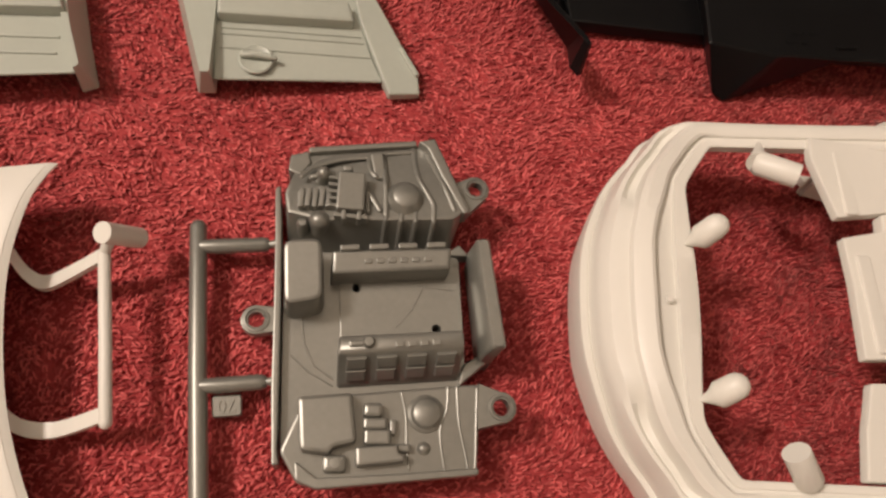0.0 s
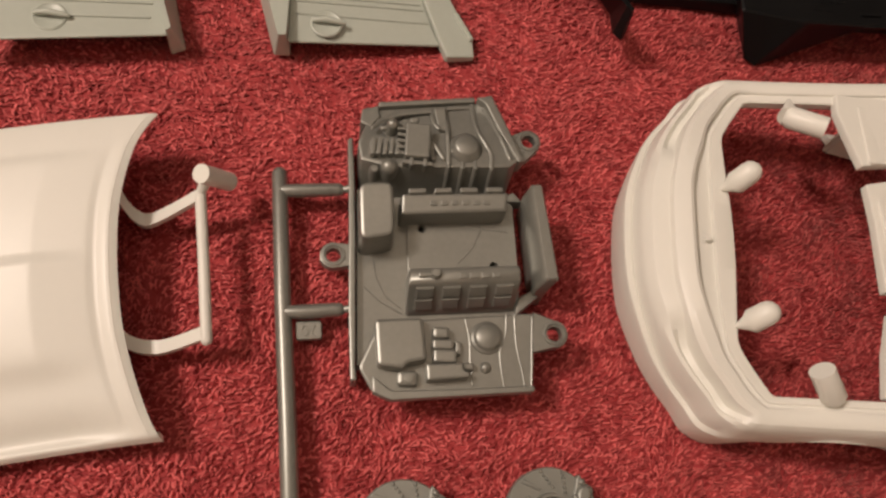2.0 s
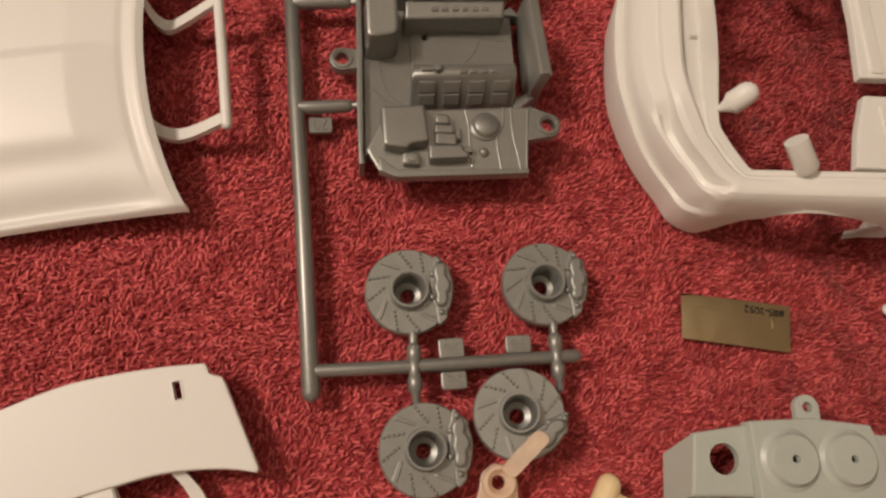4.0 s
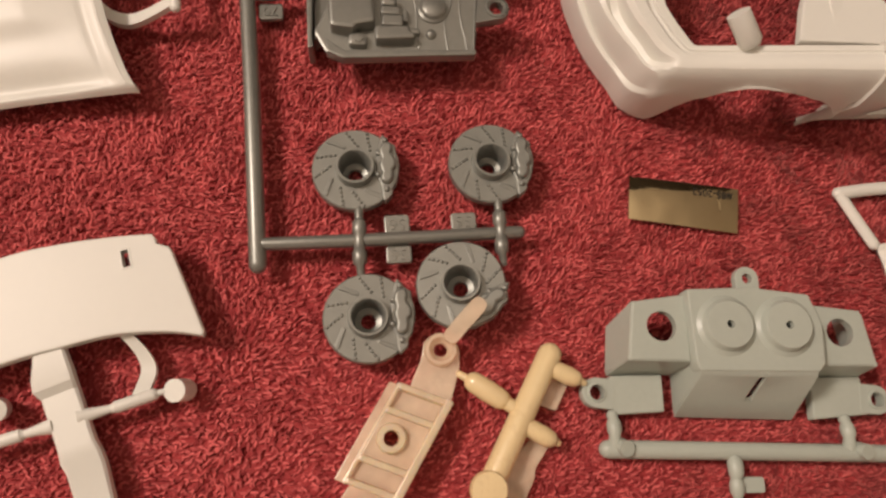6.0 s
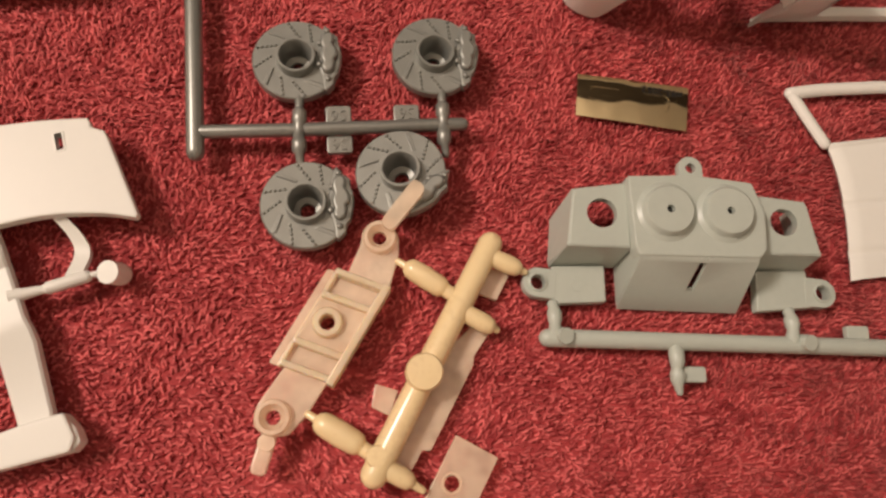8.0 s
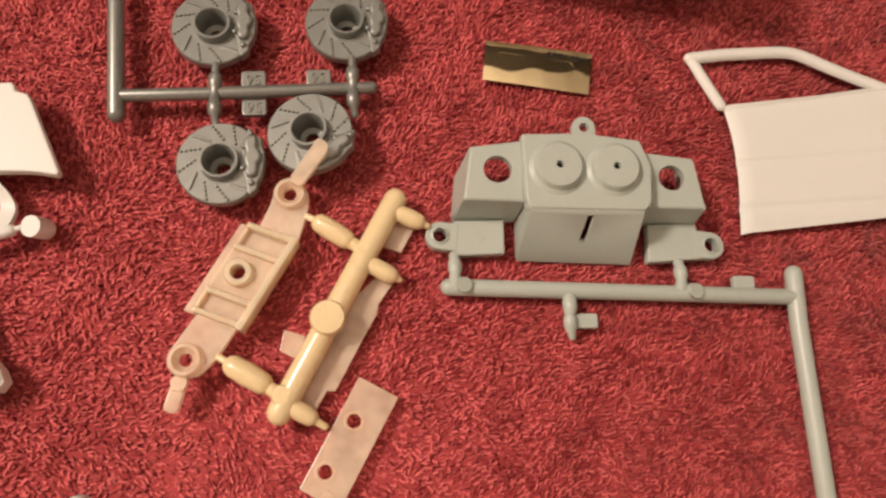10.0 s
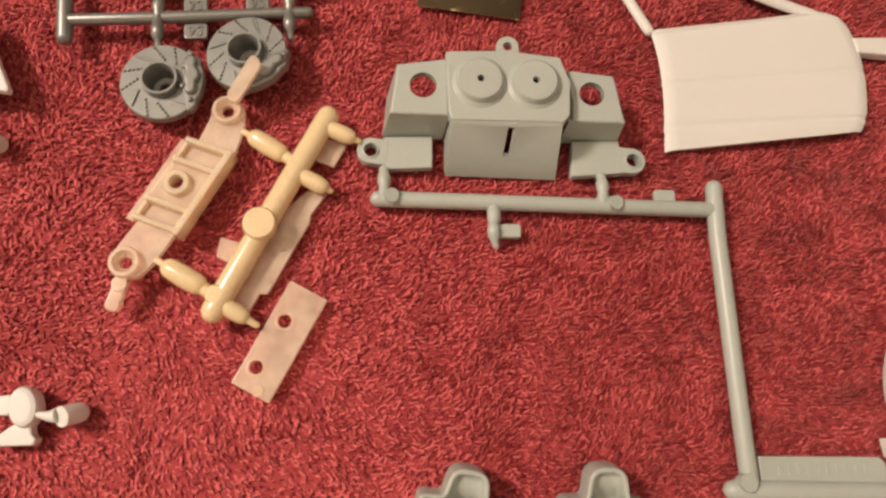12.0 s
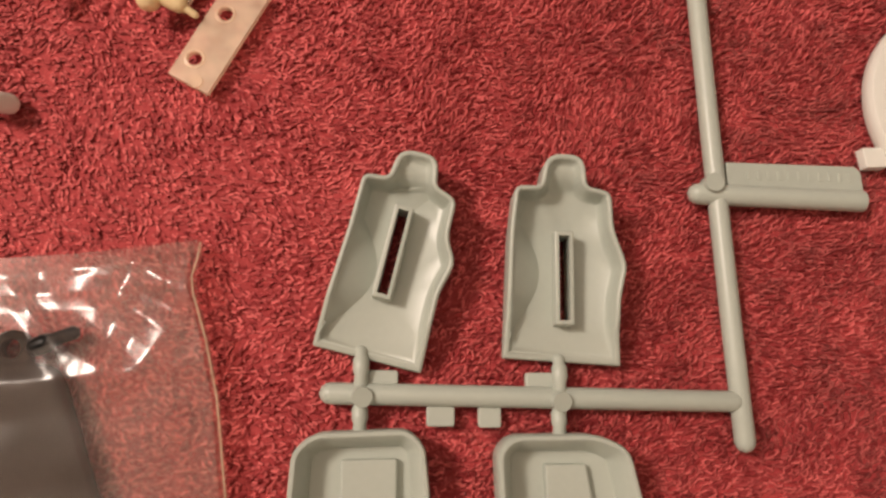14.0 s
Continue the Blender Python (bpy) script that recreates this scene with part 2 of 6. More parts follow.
def bridge(bm, a, b):
    n = len(a)
    for i in range(n):
        j = (i + 1) % n
        corner = []
        for v in (a[i], a[j], b[j], b[i]):
            if v not in corner:
                corner.append(v)
        if len(corner) > 2:
            bm.faces.new(corner)


def cap(bm, rings):
    """Closes a flat end that may have holes."""
    rings = [list(dict.fromkeys(r)) for r in rings]
    if len(rings) == 1:
        bm.faces.new(rings[0])
        return
    edges = []
    for r in rings:
        for i in range(len(r)):
            edges.append(bm.edges.get((r[i - 1], r[i])) or bm.edges.new((r[i - 1], r[i])))
    bmesh.ops.triangle_fill(bm, edges=edges, use_beauty=True)


def prism(bm, pts, z0, z1, bevel=0.25, holes=(), foot=0.0):
    """An upright block on an outline, its top edge rounded, its foot spread or drawn in, with holes right through."""
    pts = [Vector(p[:2]) for p in pts]
    low = inset(pts, -foot) if foot else pts
    size = sum((p - pts[i - 1]).length for i, p in enumerate(pts))
    while bevel > 0.02 and (bevel + 0.08) * size > 1.7 * abs(area(pts)):
        bevel *= 0.7
    h = (lambda x, y: (z1(x, y) if callable(z1) else z1))
    levels = [ring(bm, low, z0)]
    if bevel > 0:
        levels.append(ring(bm, pts, lambda x, y: h(x, y) - bevel))
        levels.append(ring(bm, inset(pts, bevel * 0.3), lambda x, y: h(x, y) - bevel * 0.3))
        levels.append(ring(bm, inset(pts, bevel), h))
        levels.append(ring(bm, inset(pts, bevel + 0.08), h))
    else:
        levels.append(ring(bm, pts, h))
    for a, b in zip(levels, levels[1:]):
        bridge(bm, a, b)
    tops, lows = [levels[-1]], [levels[0]]
    for hole in holes:
        hole = [Vector(p[:2]) for p in hole]
        a, b = ring(bm, hole, z0), ring(bm, hole, h)
        bridge(bm, a, b)
        lows.append(a)
        tops.append(b)
    cap(bm, tops)
    cap(bm, lows)


def rect(x0, y0, x1, y1, r=0.4):
    return outline([(x0, y0), (x1, y0), (x1, y1), (x0, y1)], r)


def bar(a, b, w, r=0.3):
    """The outline of a straight strip from a to b, w wide."""
    a, b = Vector(a[:2]), Vector(b[:2])
    d = (b - a).normalized()
    s = Vector((-d.y, d.x)) * w / 2
    return outline([a - s, b - s, b + s, a + s], r)


def tube(bm, pts, r, n=14, ends=(True, True), squash=1.0):
    """A round rod along points, with rounded or flat ends; r may differ from point to point."""
    pts = [Vector(p) for p in pts]
    rs = list(r) if isinstance(r, (list, tuple)) else [r] * len(pts)
    stations = []
    d0, d1 = (pts[1] - pts[0]).normalized(), (pts[-1] - pts[-2]).normalized()
    if ends[0]:
        stations += [(pts[0] - d0 * rs[0] * math.sin(a), rs[0] * math.cos(a), d0) for a in (1.35, 0.9, 0.45)]
    for i, p in enumerate(pts):
        d = (pts[min(i + 1, len(pts) - 1)] - pts[max(i - 1, 0)]).normalized()
        stations.append((p, rs[i], d))
    if ends[1]:
        stations += [(pts[-1] + d1 * rs[-1] * math.sin(a), rs[-1] * math.cos(a), d1) for a in (0.45, 0.9, 1.35)]
    up = Vector((0, 0, 1)) if abs(d0.z) < 0.9 else Vector((0, 1, 0))
    rings = []
    for p, rad, d in stations:
        s = d.cross(up).normalized()
        u = s.cross(d)
        rings.append([bm.verts.new(p + (s * math.cos(2 * math.pi * k / n) + u * squash * math.sin(2 * math.pi * k / n)) * rad) for k in range(n)])
    for a, b in zip(rings, rings[1:]):
        bridge(bm, a, b)
    bm.faces.new(rings[0])
    bm.faces.new(rings[-1])


def lathe(bm, at, prof, n=28, loop=False):
    """A turned body: (radius, height) pairs round an upright axis at a place."""
    x, y, z = at
    rings = []
    for r, h in prof:
        if r < 1e-4:
            rings.append([bm.verts.new((x, y, z + h))])
        else:
            rings.append([bm.verts.new((x + r * math.cos(2 * math.pi * k / n), y + r * math.sin(2 * math.pi * k / n), z + h)) for k in range(n)])
    for a, b in zip(rings, rings[1:]):
        if len(a) == 1 or len(b) == 1:
            tip, rim = (a[0], b) if len(a) == 1 else (b[0], a)
            for i in range(n):
                bm.faces.new((rim[i], rim[(i + 1) % n], tip))
        else:
            bridge(bm, a, b)
    if loop:
        bridge(bm, rings[-1], rings[0])
        return
    for end in (rings[0], rings[-1]):
        if len(end) > 1:
            bm.faces.new(end)


def sheet(bm, fn, nu, nv, thick):
    """A curved panel: fn(u, v) gives its upper face; the lower one lies thick below along the normal."""
    top = [[Vector(fn(i / nu, j / nv)) for j in range(nv + 1)] for i in range(nu + 1)]
    low = []
    for i in range(nu + 1):
        row = []
        for j in range(nv + 1):
            du = top[min(i + 1, nu)][j] - top[max(i - 1, 0)][j]
            dv = top[i][min(j + 1, nv)] - top[i][max(j - 1, 0)]
            n = du.cross(dv)
            n = n.normalized() if n.length > 1e-9 else Vector((0, 0, 1))
            row.append(top[i][j] - n * thick)
        low.append(row)
    a = [[bm.verts.new(p) for p in row] for row in top]
    b = [[bm.verts.new(p) for p in row] for row in low]
    for i in range(nu):
        for j in range(nv):
            bm.faces.new((a[i][j], a[i + 1][j], a[i + 1][j + 1], a[i][j + 1]))
            bm.faces.new((b[i][j], b[i][j + 1], b[i + 1][j + 1], b[i + 1][j]))
    for i in range(nu):
        bm.faces.new((a[i][0], b[i][0], b[i + 1][0], a[i + 1][0]))
        bm.faces.new((a[i][nv], a[i + 1][nv], b[i + 1][nv], b[i][nv]))
    for j in range(nv):
        bm.faces.new((a[0][j], a[0][j + 1], b[0][j + 1], b[0][j]))
        bm.faces.new((a[nu][j], b[nu][j], b[nu][j + 1], a[nu][j + 1]))


def skin(bm, fn, nu, nv):
    """A film with no thickness to speak of: fn(u, v) gives its one face."""
    a = [[bm.verts.new(fn(i / nu, j / nv)) for j in range(nv + 1)] for i in range(nu + 1)]
    for i in range(nu):
        for j in range(nv):
            bm.faces.new((a[i][j], a[i + 1][j], a[i + 1][j + 1], a[i][j + 1]))


def loft(bm, rings, closed=True):
    """Skins a row of equal loops and closes both ends."""
    made = [[bm.verts.new(p) for p in r] for r in rings]
    for a, b in zip(made, made[1:]):
        bridge(bm, a, b)
    if closed:
        bm.faces.new(made[0])
        bm.faces.new(made[-1])


def spline(keys, x):
    """A smooth curve through (x, value) keys."""
    if x <= keys[0][0]:
        return keys[0][1]
    for (x0, y0), (x1, y1) in zip(keys, keys[1:]):
        if x <= x1:
            t = (x - x0) / (x1 - x0)
            return y0 + (y1 - y0) * t
    return keys[-1][1]


def smooth_curve(pts, n):
    """n+1 points on a Catmull-Rom curve through pts."""
    pts = [Vector(p) for p in pts]
    out = []
    for k in range(n + 1):
        s = k / n * (len(pts) - 1)
        i = min(int(s), len(pts) - 2)
        t = s - i
        p0, p1, p2, p3 = pts[max(i - 1, 0)], pts[i], pts[i + 1], pts[min(i + 2, len(pts) - 1)]
        out.append(0.5 * (2 * p1 + (p2 - p0) * t + (2 * p0 - 5 * p1 + 4 * p2 - p3) * t * t + (3 * p1 - p0 - 3 * p2 + p3) * t ** 3))
    return out


def lug(bm, x, y, r, hole, z0, z1, toward=None, w=None):
    """A flat eyelet with a hole, its neck reaching to a point."""
    if toward is None:
        prism(bm, circle(x, y, r, 28), z0, z1, 0.2, [circle(x, y, hole, 20)])
        return
    d = Vector((toward[0] - x, toward[1] - y))
    a0 = math.atan2(d.y, d.x)
    pts = [Vector((x + r * math.cos(a0 + a), y + r * math.sin(a0 + a))) for a in [math.pi * (0.5 + k / 18) for k in range(19)]]
    s = Vector((-d.y, d.x)).normalized() * (w or r)
    pts += [Vector(toward) - s, Vector(toward) + s]
    prism(bm, pts, z0, z1, 0.2, [circle(x, y, hole, 20)])

# ---------------------------------------------------------------- setting


def slab(name, lo, hi, material):
    bm = bmesh.new()
    bmesh.ops.create_cube(bm, size=1)
    for v in bm.verts:
        v.co = Vector([lo[k] + (v.co[k] + 0.5) * (hi[k] - lo[k]) for k in range(3)])
    return tagged(new(name, mesh_of(name, bm, material)), kind="structure")


WOOD = plastic("dark_floor_wood", (0.16, 0.09, 0.05), rough=0.45, grain=120, vary=0.25)
slab("floor", (-2000, -2000, -120), (2000, 2000, -5.5), WOOD)
slab("ceiling", (-2000, -2000, 2300), (2000, 2000, 2400), PAINT)
# unseen wall, made dark and set near so the gold foil mirrors darkness
DARK_WALL = plastic("dark_reflected_wall", (0.020, 0.014, 0.010), rough=0.5, grain=90, vary=0.3)
slab("wall_north", (-2000, 1235, -120), (2000, 1335, 2400), DARK_WALL)
slab("wall_south", (-2000, -2100, -120), (2000, -2000, 2400), PAINT)
slab("wall_east", (2000, -2000, -120), (2100, 2000, 2400), PAINT)
slab("wall_west", (-2100, -2000, -120), (-2000, 2000, 2400), PAINT)


def lie(x, y):
    """The towel's slow rise and fall."""
    dip = -3.6 * math.exp(-((x + 14) / 30) ** 2 - ((y + 98) / 40) ** 2) - 1.6 * math.exp(-((x - 140) / 30) ** 2 - ((y + 20) / 34) ** 2)
    return dip + 0.55 * noise.noise(Vector((x / 34, y / 34, 0.3))) + 0.45 * noise.noise(Vector((x / 11, y / 11, 4.1)))


def towel_base():
    bm = bmesh.new()
    nx, ny, x0, x1, y0, y1 = 110, 110, -190, 260, -270, 230

    def f(u, v):
        x, y = x0 + (x1 - x0) * u, y0 + (y1 - y0) * v
        return x, y, -1.15 + lie(x, y)

    sheet(bm, f, nx, ny, 2.2)
    ob = new("towel", mesh_of("towel", bm, WEAVE, 60))
    return tagged(ob, "red terry cloth towel spread flat under the kit parts", "towel")


towel = towel_base()


def pile(x0, x1, y0, y1, step, name):
    """The towel's loops of yarn: bent three-sided threads that lie over as the nap is brushed."""
    rng = np.random.default_rng(7)
    gx, gy = np.meshgrid(np.arange(x0, x1, step), np.arange(y0, y1, step * 0.92))
    gx = gx + (np.arange(gx.shape[0]) % 2)[:, None] * step * 0.5
    px = (gx + rng.normal(0, 0.17, gx.shape)).ravel()
    py = (gy + rng.normal(0, 0.17, gy.shape)).ravel()
    # the spread of kit parts runs slantwise over the towel
    near = (px > -104 + np.clip(40 - py, 0, 240) * 0.38) & (px < 152 + np.clip(100 - py, 0, 60) * 0.4) & (py < 120 + (px + 90) * 0.16)
    px, py = px[near], py[near]
    n = len(px)

    def field(size, z):
        return np.array([noise.noise(Vector((a / size, b / size, z))) for a, b in zip(px, py)])

    base = np.array([lie(a, b) for a, b in zip(px, py)]) - 2.1
    clump = field(3.4, 2.0)
    wide = field(15.0, 9.0)
    # laid right and down in two patches to brighten them, upright and tangled elsewhere
    lit_stroke = 1.2 * np.exp(-(((px - 8) / 46) ** 2 + ((py + 116) / 52) ** 2)) + 1.2 * np.exp(-(((px + 30) / 80) ** 2 + ((py - 106) / 34) ** 2))
    turn = -0.75 + 1.5 * wide + 0.9 * field(5.0, 17.0) + rng.normal(0, 0.38, n) + (1 - np.clip(lit_stroke, 0, 1)) * 1.4
    fall = rng.uniform(0.35, 0.95, n) + 0.25 * wide + 0.85 * lit_stroke
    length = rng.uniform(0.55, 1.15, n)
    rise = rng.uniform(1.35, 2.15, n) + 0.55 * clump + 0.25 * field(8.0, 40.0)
    rise = rise * (1 - 0.18 * lit_stroke)
    thick = rng.uniform(0.16, 0.30, n)
    dx, dy = np.cos(turn), np.sin(turn)
    # five stations from foot to foot over the top; the loop's plane is turned a little from its lean
    skew = rng.normal(0, 0.5, n)
    lx, ly = np.cos(turn + skew), np.sin(turn + skew)
    s = np.array([-0.34, -0.52, -0.06, 0.46, 0.50])
    h = np.array([0.05, 0.62, 1.0, 0.78, 0.20])
    lean = h ** 1.3
    cx = px[:, None] + s[None, :] * (length * lx)[:, None] + lean[None, :] * (fall * dx)[:, None] + rng.normal(0, 0.06, (n, 5))
    cy = py[:, None] + s[None, :] * (length * ly)[:, None] + lean[None, :] * (fall * dy)[:, None] + rng.normal(0, 0.06, (n, 5))
    cz = base[:, None] + h[None, :] * rise[:, None]
    c = np.stack([cx, cy, cz], -1)
    d = np.gradient(c, axis=1)
    d /= np.linalg.norm(d, axis=-1, keepdims=True)
    across = np.stack([-ly, lx, np.zeros(n)], -1)[:, None, :] * np.ones((1, 5, 1))
    up = np.cross(d, across)
    up /= np.linalg.norm(up, axis=-1, keepdims=True)
    # soft yarn: normals mix the thread's roundness, random nap, and shade put in by place
    right_dim = 0.50 * np.clip((px - 20) / 80, 0, 1)
    # put-in shade: darker towards the right, lighter in the two patches
    soft = np.stack([0.65 * field(7.0, 31.0) + right_dim - 0.75 * lit_stroke, 0.65 * field(7.0, 57.0) + 0.15 * lit_stroke, np.full(n, 0.75)], -1)
    normals = np.empty((n, 5, 3, 3))
    verts = np.empty((n, 5, 3, 3))
    slim = np.array([0.75, 1.0, 1.1, 1.0, 0.75])
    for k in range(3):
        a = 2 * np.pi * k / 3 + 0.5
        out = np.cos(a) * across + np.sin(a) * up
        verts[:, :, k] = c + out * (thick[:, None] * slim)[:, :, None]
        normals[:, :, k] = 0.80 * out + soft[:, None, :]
    verts = verts.reshape(-1, 3) * MM
    i, k = np.meshgrid(np.arange(4), np.arange(3), indexing="ij")
    q = np.stack([i * 3 + k, i * 3 + (k + 1) % 3, (i + 1) * 3 + (k + 1) % 3, (i + 1) * 3 + k], -1).reshape(-1, 4)
    faces = (q[None] + (np.arange(n) * 15)[:, None, None]).reshape(-1)
    me = bpy.data.meshes.new(name)
    me.vertices.add(len(verts))
    me.vertices.foreach_set("co", verts.ravel())
    me.loops.add(len(faces))
    me.loops.foreach_set("vertex_index", faces.astype(np.int32))
    me.polygons.add(len(faces) // 4)
    me.polygons.foreach_set("loop_start", np.arange(0, len(faces), 4, dtype=np.int32))
    me.update(calc_edges=True)
    me.validate()
    me.shade_smooth()
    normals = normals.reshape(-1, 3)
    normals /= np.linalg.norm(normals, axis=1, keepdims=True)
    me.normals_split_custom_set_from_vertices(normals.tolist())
    me.materials.append(PILE)
    ob = new(name, me)
    ob.parent = towel
    return tagged(ob, "short looped red cotton nap", kind="stuff")


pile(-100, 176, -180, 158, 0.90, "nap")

# ---------------------------------------------------------------- brake discs

DISC = {}


def disc_meshes():
    bm = bmesh.new()
    lathe(bm, (0, 0, 0), [(1.5, 0.2), (3.5, 0.2), (3.6, 2.6), (8.2, 2.9), (8.6, 3.2), (8.6, 4.9), (8.35, 5.2), (3.4, 5.2), (3.35, 0.9), (1.5, 0.8)], 52, True)
    DISC["rotor"] = mesh_of("rotor", bm, MATT)
    bm = bmesh.new()
    lathe(bm, (0, 0, 0), [(4.0, 5.1), (3.8, 6.9), (3.7, 7.2), (3.3, 7.2), (3.05, 6.9), (2.85, 3.0), (2.6, 1.6), (1.5, 1.2), (1.4, 0.4), (3.35, 1.0)], 44, True)
    DISC["hub"] = mesh_of("hub", bm, MATT)
    bm = bmesh.new()
    a, b = Vector((8.2, 0)), Vector((4.5, -1.75))
    prism(bm, bar(a, b, 0.8, 0.3), 5.0, 5.36, 0.12)
    prism(bm, bar(a + Vector((-0.3, 0.3)), b + Vector((0.2, 0.32)), 0.16, 0.05), 5.0, 5.58, 0.06)
    DISC["slot"] = mesh_of("slot", bm, MATT)
    dm = bmesh.new()
    for k in range(12):
        a = radians(43 + 30 * k)
        if k % 3 == 0 or abs(math.atan2(math.sin(a), math.cos(a))) < 0.6:
            continue
        p = Vector((math.cos(a), math.sin(a)))
        s = Vector((-p.y, p.x))
        for j in range(5):
            q = p * (4.75 + j * 0.8) - s * (1.6 - j * 0.38)
            lathe(dm, (q.x, q.y, 5.15), [(0.34, 0), (0.32, 0.25), (0.18, 0.46), (0, 0.5)], 8)
    DISC["drill_mark"] = mesh_of("drill_mark", dm, MATT)
    bm = bmesh.new()
    body = [(5.2, 4.9), (6.2, 5.5), (7.2, 5.1), (7.5, 4.0), (7.2, 2.9), (7.6, 2.4), (8.2, 1.4), (8.1, 0.0), (7.4, -0.6), (7.6, -1.4), (7.4, -2.8), (6.4, -3.5), (5.4, -3.2), (5.0, -2.2), (5.3, -1.2), (4.9, -0.4), (4.8, 0.9), (5.2, 1.8), (4.8, 2.8), (4.8, 4.0)]
    prism(bm, outline(body, 0.7, 4), 4.6, 6.9, 0.55)
    DISC["caliper"] = mesh_of("caliper", bm, MATT, 60)
    bm = bmesh.new()
    prism(bm, outline([(4.7, 5.0), (4.3, 4.0), (4.5, 2.6), (4.1, 1.4), (4.3, -0.6), (4.5, -2.0), (5.2, -3.8), (5.5, -6.6), (6.1, -6.9), (7.4, -5.6), (7.5, -4.0), (8.2, -3.2), (8.6, -1.4), (8.9, 0.6), (8.7, 2.2), (8.2, 3.6), (8.2, 4.9), (7.2, 5.6), (6.4, 6.2), (5.6, 7.5), (5.1, 6.8)], 0.35), 3.4, 5.75, 0.3)
    DISC["bracket"] = mesh_of("bracket", bm, MATT, 50)
    bm = bmesh.new()
    lathe(bm, (0, 0, 5.6), [(0.62, 0), (0.6, 0.5), (0.4, 0.75), (0, 0.8)], 12)
    DISC["pin"] = mesh_of("pin", bm, DARK, 60)


disc_meshes()


def brake_disc(parent, at, rz=0.0, tilt=(0, 0)):
    """A disc with its hub and caliper; on a sprue it is a part, loose it is a thing."""
    root = new("brake_disc", DISC["rotor"])
    root.parent = parent
    if parent:
        root.location = Vector(at) * MM - origin_of(parent)
    else:
        root.location = Vector(at) * MM
    root.rotation_euler = (radians(tilt[0]), radians(tilt[1]), radians(rz))
    for key in ("hub", "drill_mark", "caliper", "bracket"):
        o = new(key, DISC[key])
        o.parent = root
        if key == "drill_mark":
            tagged(o, kind="stuff")
    for k in range(4):
        o = new("slot", DISC["slot"])
        o.parent = root
        o.rotation_euler = (0, 0, radians(43 + 90 * k))
    for x, y in ((4.7, 3.2), (4.6, -1.4), (6.3, -4.5), (6.0, 6.0)):
        o = new("pin", DISC["pin"])
        o.parent = root
        o.location = (x * MM, y * MM, 0)
    return root


# ---------------------------------------------------------------- dark grey sprue

grey = thing("dark_grey_sprue", (-20, 30, 0), "gunmetal grey plastic sprue holding engine bay and brake discs", "sprue")


def runner(parent, pts, r, name="runner", n=16, material=None, ends=(True, True), label=""):
    bm = bmesh.new()
    tube(bm, pts, r, n, ends)
    return part(name, bm, material or DARK, parent, label)


runner(grey, [(-27.1, 70.5, 4.2), (-24.4, 43, 4.2), (-21.6, 18, 4.2), (-17.9, -19.0, 4.2)], [1.6, 1.65, 1.7, 1.75])
runner(grey, [(-17, -14.9, 4.4), (1.2, -13.7, 4.4), (33.0, -11.1, 4.4)], [1.3, 1.35, 1.3])
for y0, xa, xb in ((67.0, -26.0, -14.2), (41.0, -23.4, -12.9)):
    bm = bmesh.new()
    tube(bm, [(xa, y0 - 0.4, 4.6), (xa + 2.6, y0 - 0.3, 4.7), (xb - 0.6, y0 + 0.4, 4.9)], [1.25, 1.45, 1.4], 16)
    tube(bm, [(xb, y0 + 0.4, 5.0), (xb + 1.2, y0 + 0.5, 5.1), (xb + 1.9, y0 + 0.6, 5.2)], [0.7, 0.8, 1.1], 12)
    part("gate", bm, DARK, grey)
for x, ya, yb in ((1.0, -8.2, -20.2), (28.9, -5.6, -17.2)):
    bm = bmesh.new()
    m = (ya + yb) / 2
    tube(bm, [(x, ya + 0.8, 4.7), (x + 0.05, ya - 1.2, 4.8), (x + 0.1, ya - 1.9, 4.9), (x + 0.2, ya - 3.9, 5.0), (x + 0.25, ya - 4.4, 5.0), (x + 0.3, m, 5.0), (x + 0.35, yb + 4.4, 5.0), (x + 0.4, yb + 3.9, 5.0), (x + 0.5, yb + 1.9, 4.9), (x + 0.6, yb + 1.2, 4.8), (x + 0.8, yb - 0.4, 4.5)],
         [0.95, 0.85, 1.4, 1.45, 1.15, 1.1, 1.15, 1.45, 1.4, 0.85, 0.8], 12)
    part("gate", bm, DARK, grey)

FONT = bpy.data.curves.new("built_in", "FONT").font


def lettering(name, words, at, size, rz, material, parent=None, depth=0.12, rx=0.0, label="", mirror=False):
    """Raised or printed characters in the built-in font, as a mesh."""
    cu = bpy.data.curves.new(name, "FONT")
    cu.body, cu.size, cu.extrude = words, size * MM, depth * MM
    cu.align_x, cu.align_y, cu.resolution_u = "CENTER", "CENTER", 3
    tmp = new(name, cu)
    me = bpy.data.meshes.new_from_object(tmp.evaluated_get(bpy.context.evaluated_depsgraph_get()))
    bpy.data.objects.remove(tmp)
    me.materials.clear()
    me.materials.append(material)
    if mirror:
        me.transform(Matrix.Diagonal((-1, 1, 1, 1)))
    me.transform(pose(0, 0, 0, rx, 0, rz))
    ob = new(name, me)
    ob.location = Vector(at) * MM
    if parent:
        ob.parent = parent
        ob.location = Vector(at) * MM - origin_of(parent)
    return tagged(ob, label)


def number_tag(words, x0, y0, x1, y1, z, rz, turn=0, material=None, parent=None, size=3.3):
    material = material or DARK
    bm = bmesh.new()
    c = ((x0 + x1) / 2, (y0 + y1) / 2)
    w, h = (x1 - x0) / 2, (y1 - y0) / 2
    prism(bm, turned(rect(-w, -h, w, h, 0.7), rz, c), z - 1.0, z, 0.25)
    tag = part("number_tag", bm, material, parent)
    if words:
        lettering("number", words, (c[0], c[1], z + 0.05), size, rz + turn, material, tag, 0.22)
    return tag


